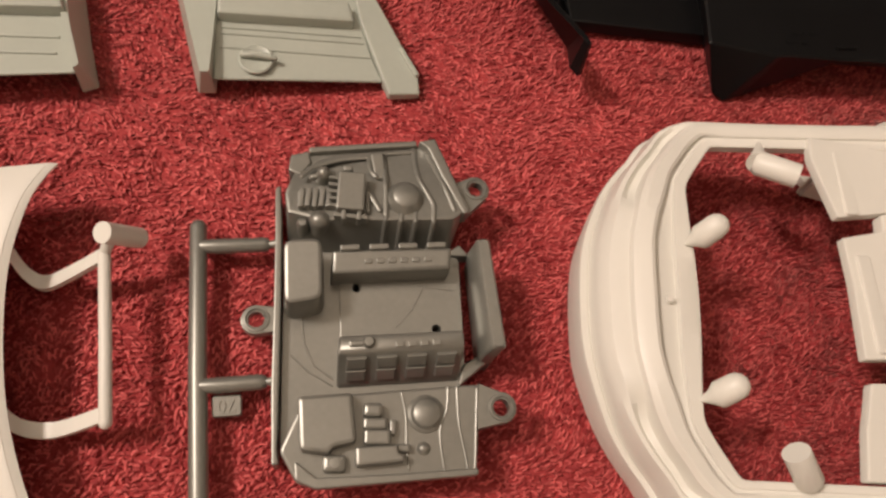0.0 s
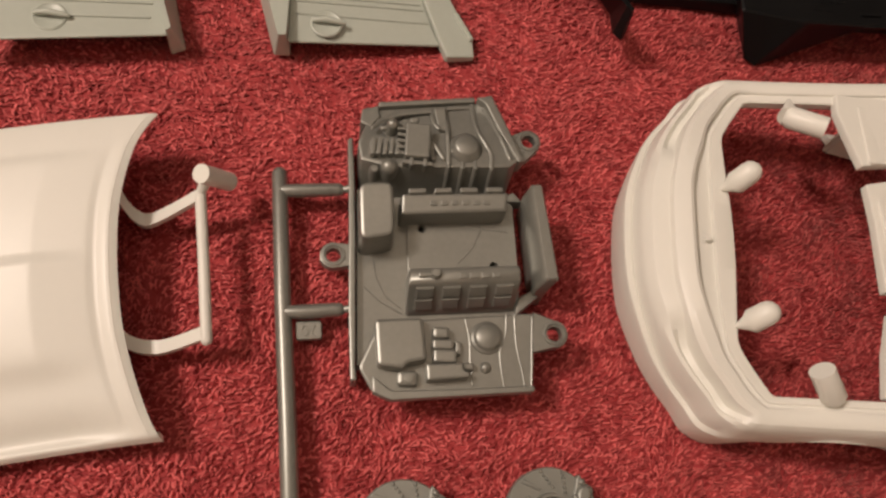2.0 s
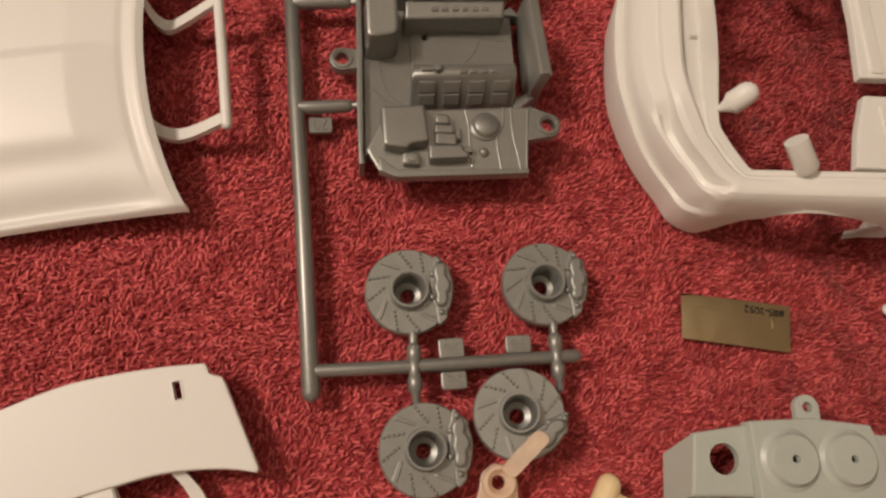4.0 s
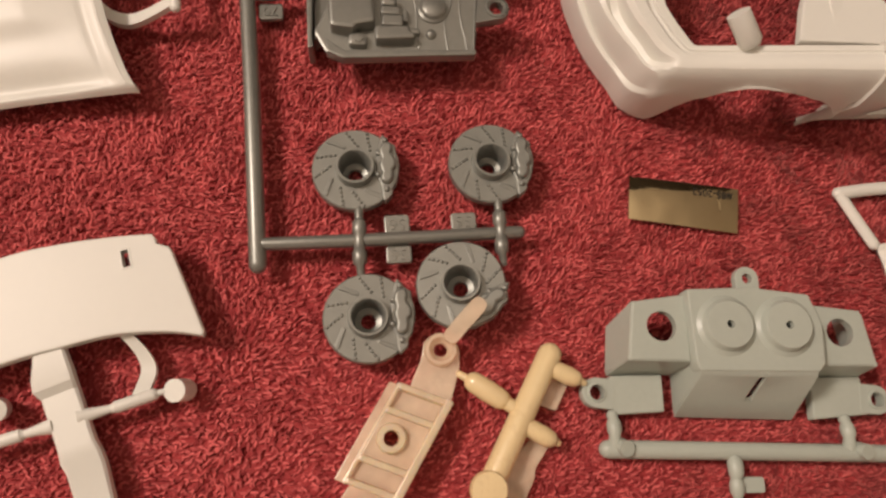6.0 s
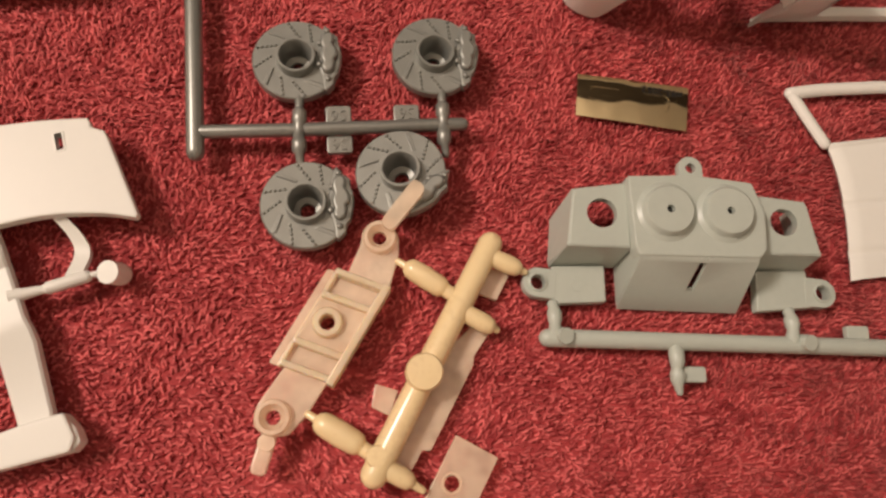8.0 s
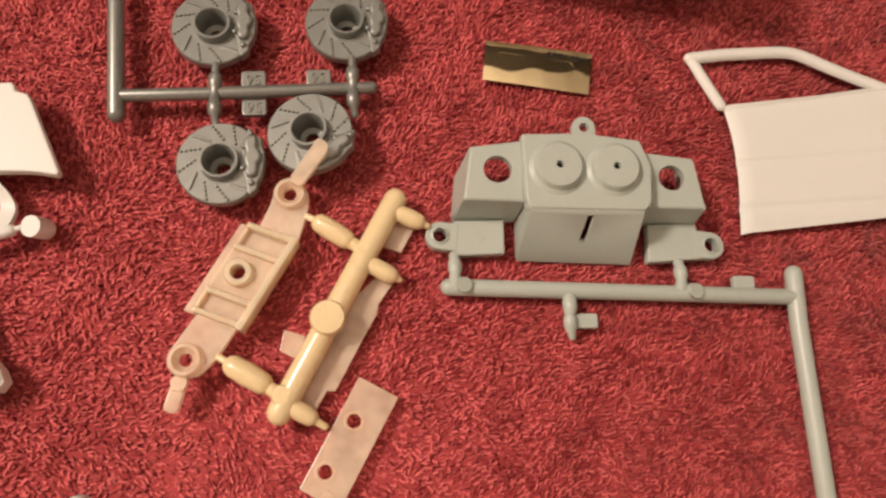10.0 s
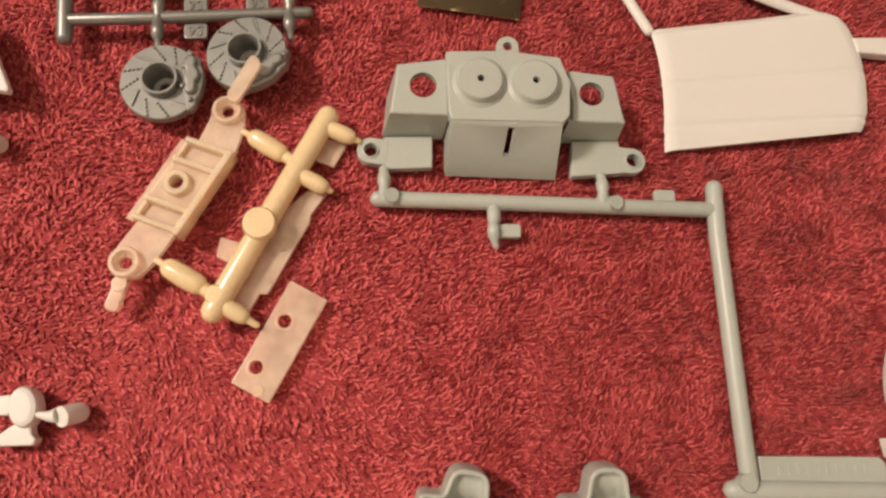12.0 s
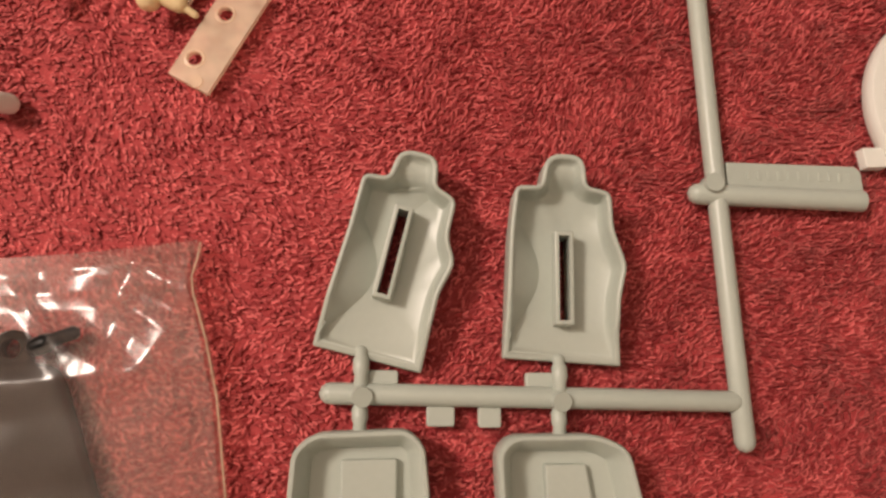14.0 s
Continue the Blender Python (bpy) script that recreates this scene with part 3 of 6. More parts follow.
number_tag("70", -21.6, 35.6, -16.5, 39.4, 3.4, 5, 180, parent=grey)
number_tag("56", 6.1, -11.9, 11.1, -7.9, 3.8, 5, 180, parent=grey)
number_tag("56", 6.6, -17.9, 11.6, -14.2, 3.8, 4, 180, parent=grey)
number_tag("56", 19.4, -10.6, 24.5, -7.0, 3.8, 4, 180, parent=grey)
brake_disc(grey, (0.0, 0.9, 0.3), 2)
brake_disc(grey, (27.4, 3.3, 0.3), -1)
brake_disc(grey, (3.4, -29.2, 0.3), 2)
loose = brake_disc(None, (21.4, -22.8, 1.9), -52, (4, -5))
tagged(loose, "loose gunmetal grey brake disc leaning on its sprue", "brake disc")

# engine bay


def engine_bay():
    bm = bmesh.new()
    prism(bm, outline([(-11, 68), (-9.4, 30), (-2, 39), (22.6, 40.5), (23.2, 46), (22.6, 66), (20, 68)], 0.5), 0.4, 4.6, 0.1,
          [circle(2.6, 59.3, 0.9, 14), circle(17.9, 51.8, 0.9, 14)])
    bay = part("engine_bay", bm, DARK, grey, "moulded engine bay with raised engine details")

    def sub(name, bm, smooth=38):
        return part(name, bm, DARK, bay, "", smooth)

    bm = bmesh.new()
    prism(bm, outline([(-0.6, 63.4), (22.4, 64.5), (23.0, 50.5), (0.2, 49.0)], 0.3), 4.4, 5.4, 0.15,
          [circle(2.9, 59.3, 0.9, 14), circle(17.9, 51.8, 0.9, 14)])
    for p in ([(4.5, 62.8, 5.4), (10, 61.6, 5.45), (15.5, 60.0, 5.4), (21, 59.5, 5.4)], [(15.5, 60, 5.4), (13.5, 55.5, 5.4), (10.5, 52, 5.4)]):
        tube(bm, p, 0.13, 6)
    sub("engine_plate", bm)
    bm = bmesh.new()
    for p in ([(-7, 53.5, 4.6), (-6.2, 48.5, 4.6), (-4.2, 44.5, 4.6), (-1, 42.2, 4.6)], [(-8.5, 46.5, 4.6), (-5.5, 43.6, 4.6), (-1, 41, 4.6)]):
        tube(bm, p, 0.17, 6)
    sub("hose", bm)
    # left flange
    bm = bmesh.new()
    prism(bm, outline([(-13.3, 78.5), (-12.3, 79), (-11.4, 68), (-10.6, 52), (-9.7, 30), (-9.3, 27.2), (-10.5, 27.0), (-11.4, 40), (-12.0, 55), (-12.6, 68)], 0.4), 0.3, 7.0, 0.3)
    sub("flange", bm)
    # upper inner wing
    bm = bmesh.new()
    top = outline([(-9.6, 80.5), (-6.9, 85.0), (16.5, 88.2), (19.3, 81.0), (22.6, 73.2), (20.4, 67.0), (14, 66.5), (-4.5, 65.8), (-10.4, 68.2), (-11.2, 76)], 0.9)
    low = [Vector(p) for p in top]
    crest = [Vector((p.x, p.y + 4.2 * max(0.0, min(1.0, (73.0 - p.y) / 6.0)))) for p in top]
    zt = [12.4 - max(0, p.y - 78) * 0.22 - max(0, 2 - p.x) * 0.12 for p in crest]
    ins = inset(crest, 0.5)
    deep = inset(crest, 0.6)
    loft(bm, [[Vector((p.x, p.y, 0.4)) for p in low], [Vector((p.x, p.y, 3.5)) for p in low], [Vector((p.x, p.y, z - 0.6)) for p, z in zip(crest, zt)],
              [Vector((p.x, p.y, z - 0.15)) for p, z in zip(inset(crest, 0.15), zt)], [Vector((p.x, p.y, z)) for p, z in zip(ins, zt)], [Vector((p.x, p.y, z)) for p, z in zip(deep, zt)]])
    sub("inner_wing", bm)
    bm = bmesh.new()
    prism(bm, bar((-7.2, 84.9), (13.6, 87.8), 1.3, 0.4), 8, 11.2, 0.4)
    prism(bm, outline([(13.6, 87.4), (17.0, 88.4), (20.8, 79.5), (23.6, 73.0), (22.3, 72.4), (18.0, 80.5), (15.6, 86.0)], 0.5), 8, 12.6, 0.4)
    sub("wing_rim", bm)
    bm = bmesh.new()
    prism(bm, outline([(-10.9, 80.6), (-10.6, 83.9), (-7.2, 85.0), (-6.6, 82.4), (-8.6, 79.6)], 0.4), 3.0, 10.6, 0.4)
    prism(bm, outline([(4.5, 84.4), (7.0, 84.9), (7.4, 79.0), (5.4, 79.4)], 0.3), 9, 12.0, 0.3)
    prism(bm, outline([(-6.5, 72.6), (-8.6, 72.4), (-8.8, 75.6), (-6.7, 75.8)], 0.3), 8, 12.4, 0.3)
    sub("shelf", bm)
    bm = bmesh.new()
    for pts in ([(-8.2, 78.6), (-4.6, 82.2), (1, 84.0), (7.0, 85.2), (13.2, 86.2)], [(7.0, 85.0), (7.3, 80.0), (7.5, 76.0), (7.6, 71.4)], [(12.9, 86.8), (13.3, 82.5), (13.9, 79.4), (15.6, 76.0), (16.6, 74.0), (16.5, 71.0)], [(-7.0, 80.4), (-2.0, 82.8), (4.9, 84.2)], [(3.9, 76.6), (5.2, 74.6), (6.5, 72.4)], [(4.2, 84.4), (4.6, 81.0), (5.6, 79.6)], [(4.0, 76.8), (4.3, 72.0)], [(15.6, 85.6), (18.0, 80.0), (20.6, 73.2)]):
        tube(bm, [(x, y, 12.35 - max(0, y - 78) * 0.22) for x, y in [tuple(p) for p in smooth_curve([(a, b, 0) for a, b in pts], 14) for p in [p[:2]]]], 0.5, 10, squash=0.6)
    sub("seam", bm)
    bm = bmesh.new()
    for x in (7.6, 10.5, 13.2, 16.6):
        tube(bm, [(x, 72.4, 12.1), (x, 70.6, 12.1), (x - 0.1, 69.6, 10.0), (x - 0.2, 68.0, 6.6), (x - 0.2, 66.4, 3.9)], [0.35, 0.5, 0.5, 0.5, 0.4], 10)
    sub("rib", bm)
    bm = bmesh.new()
    lathe(bm, (11.2, 75.2, 12.0), [(3.5, 0), (3.3, 0.5), (2.75, 0.9), (2.5, 1.5), (2.1, 1.75), (0, 1.8)], 32)
    sub("strut_tower", bm)
    bm = bmesh.new()
    prism(bm, turned(rect(-2.6, -3.9, 2.6, 3.9, 0.5), -2, (1.0, 75.3)), 10, 14.4, 0.45)
    sub("fuse_box", bm)
    for y in (72.6, 74.0, 75.4, 76.8, 78.2):
        bm = bmesh.new()
        prism(bm, turned(rect(-0.9, -0.35, 0.9, 0.35, 0.2), -4, (-2.3, y)), 11, 13.5, 0.2)
        sub("fuse", bm)
    bm = bmesh.new()
    prism(bm, turned(rect(-3.1, -0.45, 3.1, 0.45, 0.2), -3, (1.1, 70.6)), 11, 13.4, 0.2)
    for x in (-0.2, 2.6):
        prism(bm, rect(x - 0.4, 69.7, x + 0.4, 71.6, 0.2), 11, 13.7, 0.2)
    prism(bm, rect(-0.6, 79.4, 1.2, 80.7, 0.4), 10, 14.0, 0.4)
    sub("clamp", bm)
    bm = bmesh.new()
    tube(bm, [(-4.5, 79.0, 10.8), (-4.2, 79.0, 13.2)], [1.5, 1.3], 14)
    tube(bm, [(-6.2, 78.5, 12.2), (-2.6, 79.4, 12.2)], 0.65, 10)
    sub("reservoir", bm)
    bm = bmesh.new()
    for k in range(5):
        prism(bm, turned(rect(-0.5, -1.9, 0.5, 1.9, 0.25), -4, (-8.0 + k * 1.25, 74.0 + k * 0.05)), 9, 13.0 + 0.3 * (k % 2), 0.25)
    sub("coil_pack", bm)
    bm = bmesh.new()
    lathe(bm, (-4.6, 70.2, 6), [(1.9, 0), (1.9, 5.6), (1.5, 6.4), (0.7, 6.9), (0, 6.95)], 18)
    lathe(bm, (-7.6, 69.6, 6), [(1.1, 0), (1.1, 5.0), (0.7, 5.6), (0, 5.7)], 14)
    sub("filler", bm)
    # air box
    bm = bmesh.new()
    prism(bm, outline([(-10.6, 65.0), (-3.9, 65.6), (-3.2, 54.6), (-9.8, 53.2)], 1.8), 4.4, lambda x, y: 13.2 + (y - 54) * 0.10, 0.7, foot=0.3)
    sub("air_box", bm)
    # valve covers
    bm = bmesh.new()
    prism(bm, outline([(-1.9, 60.0), (19.8, 61.8), (20.1, 66.0), (-1.9, 64.4)], 0.5), 4.4, lambda x, y: 11.4 - (64.5 - y) * 0.15, 0.7, foot=0.2)
    for k in range(4):
        prism(bm, turned(rect(-1.8, -0.55, 1.8, 0.55, 0.25), 4.5, (1.2 + k * 5.3, 64.9 + k * 0.42)), 9, 12.1, 0.25)
    sub("valve_cover", bm)
    bm = bmesh.new()
    sec = [(40.6, 4.4), (40.7, 5.2), (41.3, 6.0), (44.9, 11.4), (45.3, 11.9), (45.8, 12.1), (47.5, 12.1), (48.0, 11.9), (48.3, 11.3), (48.5, 4.4)]
    loft(bm, [[Vector((x, y + 0.08 * x + e * (1 if y < 44.5 else -1), z - e)) for y, z in sec] for x, e in ((-0.2, 0.4), (0.2, 0.0), (11, 0.0), (21.5, 0.0), (21.9, 0.4))])
    sub("valve_cover", bm, 30)

    def slope(x, w, up):
        """A point on the outer slope of the near valve cover."""
        return Vector((x, 41.3 + 3.6 * w + 0.08 * x - 0.83 * up, 6.0 + 5.4 * w + 0.55 * up))

    for k in range(4):
        x = 3.0 + k * 5.3
        for w0, w1 in ((0.55, 0.93), (0.10, 0.48)):
            bm = bmesh.new()
            loft(bm, [[slope(x + a * (1.75 - g), w, h) for a, w in ((-1, w0 + g * 0.1), (1, w0 + g * 0.1), (1, w1 - g * 0.1), (-1, w1 - g * 0.1))] for h, g in ((-0.4, 0.0), (0.45, 0.0), (0.6, 0.2))])
            sub("coil_cover", bm, 30)
    bm = bmesh.new()
    lathe(bm, (5.0, 47.2, 12.0), [(1.15, 0), (1.1, 0.6), (0.8, 1.2), (0, 1.3)], 12)
    prism(bm, turned(rect(-1.3, -0.5, 1.3, 0.5, 0.25), 5, (2.9, 46.9)), 12, 12.8, 0.25)
    sub("oil_cap", bm)
    # raised emblem bars on the covers
    for k in range(10):
        bm = bmesh.new()
        if k < 4:
            prism(bm, turned(rect(-0.75, -0.5, 0.75, 0.5, 0.15), 4.6, (10.4 + k * 2.2, 47.0 + k * 0.17)), 11.8, 12.45, 0.1)
        else:
            prism(bm, turned(rect(-0.7, -0.45, 0.7, 0.45, 0.15), 4.6, (4.6 + (k - 4) * 2.2, 62.6 + (k - 4) * 0.17)), 10.8, 11.45, 0.1)
        sub("emblem_bar", bm)
    # radiator panel
    bm = bmesh.new()
    loft(bm, [[Vector((*p, z)) for p in pts] for pts, z in (
        (outline([(24.4, 66.2), (26.2, 66.4), (28.2, 45.2), (26.0, 45.4)], 0.6), 0.4),
        (outline([(23.6, 66.4), (26.0, 66.6), (28.2, 45.6), (25.4, 45.6)], 0.6), 8.5),
        (outline([(24.2, 66.9), (26.8, 67.2), (29.2, 46.4), (26.3, 46.2)], 0.7), 13.4),
        (outline([(24.8, 66.6), (26.4, 66.8), (28.7, 46.8), (26.9, 46.6)], 0.7), 14.0))])
    sub("radiator_panel", bm)
    bm = bmesh.new()
    prism(bm, outline([(21.8, 41.0), (28.2, 46.4), (26.6, 47.4), (22.6, 45.0)], 0.5), 2.0, 5.8, 0.4)
    prism(bm, outline([(19.0, 66.5), (24.6, 66.6), (22.6, 69.0)], 0.4), 2.0, 5.6, 0.4)
    sub("corner_brace", bm)
    # lower inner wing
    bm = bmesh.new()
    prism(bm, outline([(-9.2, 29.0), (-6.2, 24.0), (-2.8, 23.0), (24.0, 25.3), (25.0, 40.6), (21.5, 40.4), (-5.6, 37.8)], 0.8), 7.4, lambda x, y: 9.6 + (y - 26) * 0.05, 0.5, foot=-1.2)
    sub("inner_wing", bm)
    bm = bmesh.new()
    prism(bm, outline([(-6.4, 24.4), (-3.0, 23.0), (24.2, 25.2), (24.2, 26.4), (10, 25.4), (-3.0, 24.8), (-6.6, 27.5)], 0.5), 7.8, 10.3, 0.3)
    sub("wing_rim", bm)
    bm = bmesh.new()
    prism(bm, outline([(-6.6, 37.6), (2.4, 38.4), (3.4, 30.2), (-0.4, 29.4), (-1.0, 28.4), (-5.8, 28.8)], 0.9), 5, 12.9, 0.7)
    sub("battery", bm)
    bm = bmesh.new()
    prism(bm, turned(rect(-1.6, -1.2, 1.6, 1.2, 0.8), 0, (6.0, 35.6)), 8, 12.5, 0.7)
    prism(bm, turned(rect(-2.0, -1.0, 2.0, 1.0, 0.5), 0, (6.4, 33.4)), 8, 12.3, 0.5)
    prism(bm, turned(rect(-2.2, -1.3, 2.2, 1.3, 0.5), 0, (6.8, 31.2)), 8, 12.2, 0.5)
    prism(bm, outline([(3.2, 29.6), (10.2, 30.0), (10.4, 28.6), (11.4, 28.4), (11.4, 27.2), (3.4, 26.4)], 0.5), 8, 12.4, 0.5)
    prism(bm, rect(9.4, 28.8, 12.4, 30.2, 0.4), 8, 11.3, 0.4)
    prism(bm, rect(8.9, 31.6, 10.0, 34.2, 0.3), 8, 11.2, 0.3)
    sub("washer_tank", bm)
    bm = bmesh.new()
    prism(bm, rect(-2.0, 25.6, 1.8, 28.4, 0.8), 7, 11.3, 0.7)
    lathe(bm, (0.0, 27.0, 11.0), [(1.0, 0), (0.9, 0.6), (0, 0.7)], 14)
    sub("filler", bm)
    bm = bmesh.new()
    lathe(bm, (15.2, 35.4, 9.7), [(3.4, 0), (3.2, 0.6), (2.7, 0.9), (2.5, 1.5), (2.1, 1.8), (0, 1.85)], 32)
    sub("strut_tower", bm)
    bm = bmesh.new()
    lathe(bm, (14.8, 29.6, 9.6), [(1.2, 0), (1.0, 0.6), (0.5, 1.0), (0, 1.1)], 16)
    sub("stud", bm)
    bm = bmesh.new()
    for pts in ([(10.9, 38.8), (11.7, 35), (11.9, 30), (12.3, 26.2)], [(19.0, 39.9), (18.8, 36), (17.6, 32.5), (18.2, 27), (18.6, 25.4)], [(20.6, 40), (20.9, 34), (21.9, 29), (22.4, 26)], [(24.2, 39.8), (23.9, 33), (23.6, 26)]):
        tube(bm, [(p.x, p.y, 9.75 + (p.y - 26) * 0.05) for p in smooth_curve([(a, b, 0) for a, b in pts], 14)], 0.2, 8)
    sub("seam", bm)
    # lugs
    for x, y, to, z, w in ((-15.0, 52.6, (-11.4, 52.8), 5.6, 2.3), (25.2, 78.9, (21.2, 76.0), 10.2, 3.6), (28.6, 36.6, (24.4, 36.8), 10.2, 4.0)):
        bm = bmesh.new()
        lug(bm, x, y, 2.75, 1.5, z - 2.2, z, to, w)
        lathe(bm, (x, y, z - 0.1), [(2.4, 0), (2.3, 0.45), (1.95, 0.5), (1.55, 0)], 24, True)
        sub("eyelet", bm)


engine_bay()

# ---------------------------------------------------------------- gold foil card


def foil_card():
    card = thing("foil_sticker", (69, -3, 0.2), "small gold foil sticker sheet lying on the towel", "sticker")
    bm = bmesh.new()

    def f(u, v):
        a, b = Vector((57.2, -6.3)).lerp(Vector((80.8, -9.0)), u), Vector((58.2, 3.4)).lerp(Vector((82.2, 1.1)), u)
        p = a.lerp(b, v)
        curl = 0.175 * (v * v + (2.2 - 1.4 * u) * v ** 3 - 1.5 * v) - 0.035 * noise.noise(Vector((p.x / 4.2, p.y / 5.0, 3.0)))
        return p.x, p.y, 0.80 + 0.22 * math.sin(u * 2.6 + 0.4) - curl

    sheet(bm, f, 60, 26, 0.12)
    part("foil", bm, GOLD, card, smooth=60)
    for x0, y0, w, h in ((60.5, -3.6, 6.5, 3.8), (71.0, -4.6, 6.5, 3.6)):
        bm = bmesh.new()
        o = turned(outline([(-w / 2, -h / 2), (w / 2, -h / 2), (w / 2, h / 2), (-w / 2, h / 2)], 1.2), -6, (x0 + w / 2, y0 + h / 2))
        tube(bm, [(p.x, p.y, 0.96) for p in o[:-1]], 0.06, 5)
        part("die_cut_line", bm, GOLD, card)
    lettering("print", "#85-2052", (76.2, -0.15, 1.07), 2.3, 173, INK, card, 0.02)


foil_card()

# ---------------------------------------------------------------- white bonnet


def bonnet():
    top = thing("car_bonnet", (-70, 45, 0), "white plastic model car bonnet resting on its sprue legs", "car bonnet")
    edge = [(-43.2, 15.6), (-45.6, 19.5), (-49.4, 28.2), (-52.4, 37.7), (-54.6, 49.6), (-55.4, 60.3), (-54.4, 70.2), (-52.6, 75.5), (-51.0, 78.6)]
    curve = smooth_curve([(x, y, 0) for x, y in edge], 60)
    bm = bmesh.new()

    def f(u, v):
        k = v * 60
        i = min(int(k), 59)
        e = curve[i].lerp(curve[i + 1], k - i)
        x = e.x - 62 * u
        y = e.y - (8.5 * v + 8.0 * (1 - v)) * u - 4.0 * u * u
        w = (v - 0.5) * 2
        z = 7.2 * (1 - v) + 12.2 * v + 2.4 * (1 - w * w)
        # raised centre between two creases
        d = abs(v - 0.50)
        z += (1.5 if v < 0.5 else 0.7) / (1 + math.exp((d - 0.245) * (85 if v < 0.5 else 150))) * min(1.0, max(0.0, u - 0.07) * 6)
        # a rolled lip along the rear edge
        z += (0.22 * math.exp(-((u - 0.028) / 0.014) ** 2) - 0.30 * math.exp(-((u - 0.066) / 0.012) ** 2)) * min(1.0, 6 * v, max(0.0, 5 * (0.8 - v)))
        z -= 1.7 * math.exp(-((v - 0.10) / 0.05) ** 2) * min(1.0, u * 5)
        z -= 0.5 * max(0.0, 1 - u / 0.03) ** 2
        z -= 4.2 * u
        if v < 0.04:
            z -= (0.04 - v) * 30
        return x, y, z

    sheet(bm, f, 110, 90, -1.3)
    panel = part("panel", bm, WHITE, top, smooth=50)
    bm = bmesh.new()
    tube(bm, [(f(0.022, v / 40)[0], f(0.022, v / 40)[1], f(0.022, v / 40)[2] - 0.02) for v in range(2, 39)], 0.10, 8)
    part("rim", bm, WHITE, top)
    for pts in ([(-58, 64, 10.0), (-55.5, 60.2, 5.6), (-52.4, 58.5, 4.0), (-48.2, 59.4, 6.0), (-42.0, 62.0, 9.4)], [(-54, 35.6, 9.0), (-51.6, 33.4, 5.4), (-48.0, 32.8, 4.0), (-44.0, 33.2, 5.4), (-37.8, 34.8, 8.8)]):
        bm = bmesh.new()
        c = smooth_curve(pts, 16)
        loft(bm, [[p + Vector((0, s, h)) for s, h in ((-1.3, -0.8), (1.3, -0.8), (1.3, 0.8), (-1.3, 0.8))] for p in c])
        part("leg", bm, WHITE, top, smooth=30)
    bm = bmesh.new()
    tube(bm, [(-41.4, 62.6, 9.6), (-39.2, 48, 9.2), (-37.2, 33.6, 8.8)], 1.1, 12)
    part("runner", bm, WHITE, top)
    bm = bmesh.new()
    tube(bm, [(-41.4, 62.6, 9.6), (-40.2, 64.4, 12.0)], [0.9, 1.2], 12)
    tube(bm, [(-40.6, 64.3, 15.2), (-36.6, 66.8, 7.0)], 1.9, 20, (False, False))
    part("sprue_peg", bm, WHITE, top)


bonnet()

# ---------------------------------------------------------------- white car body


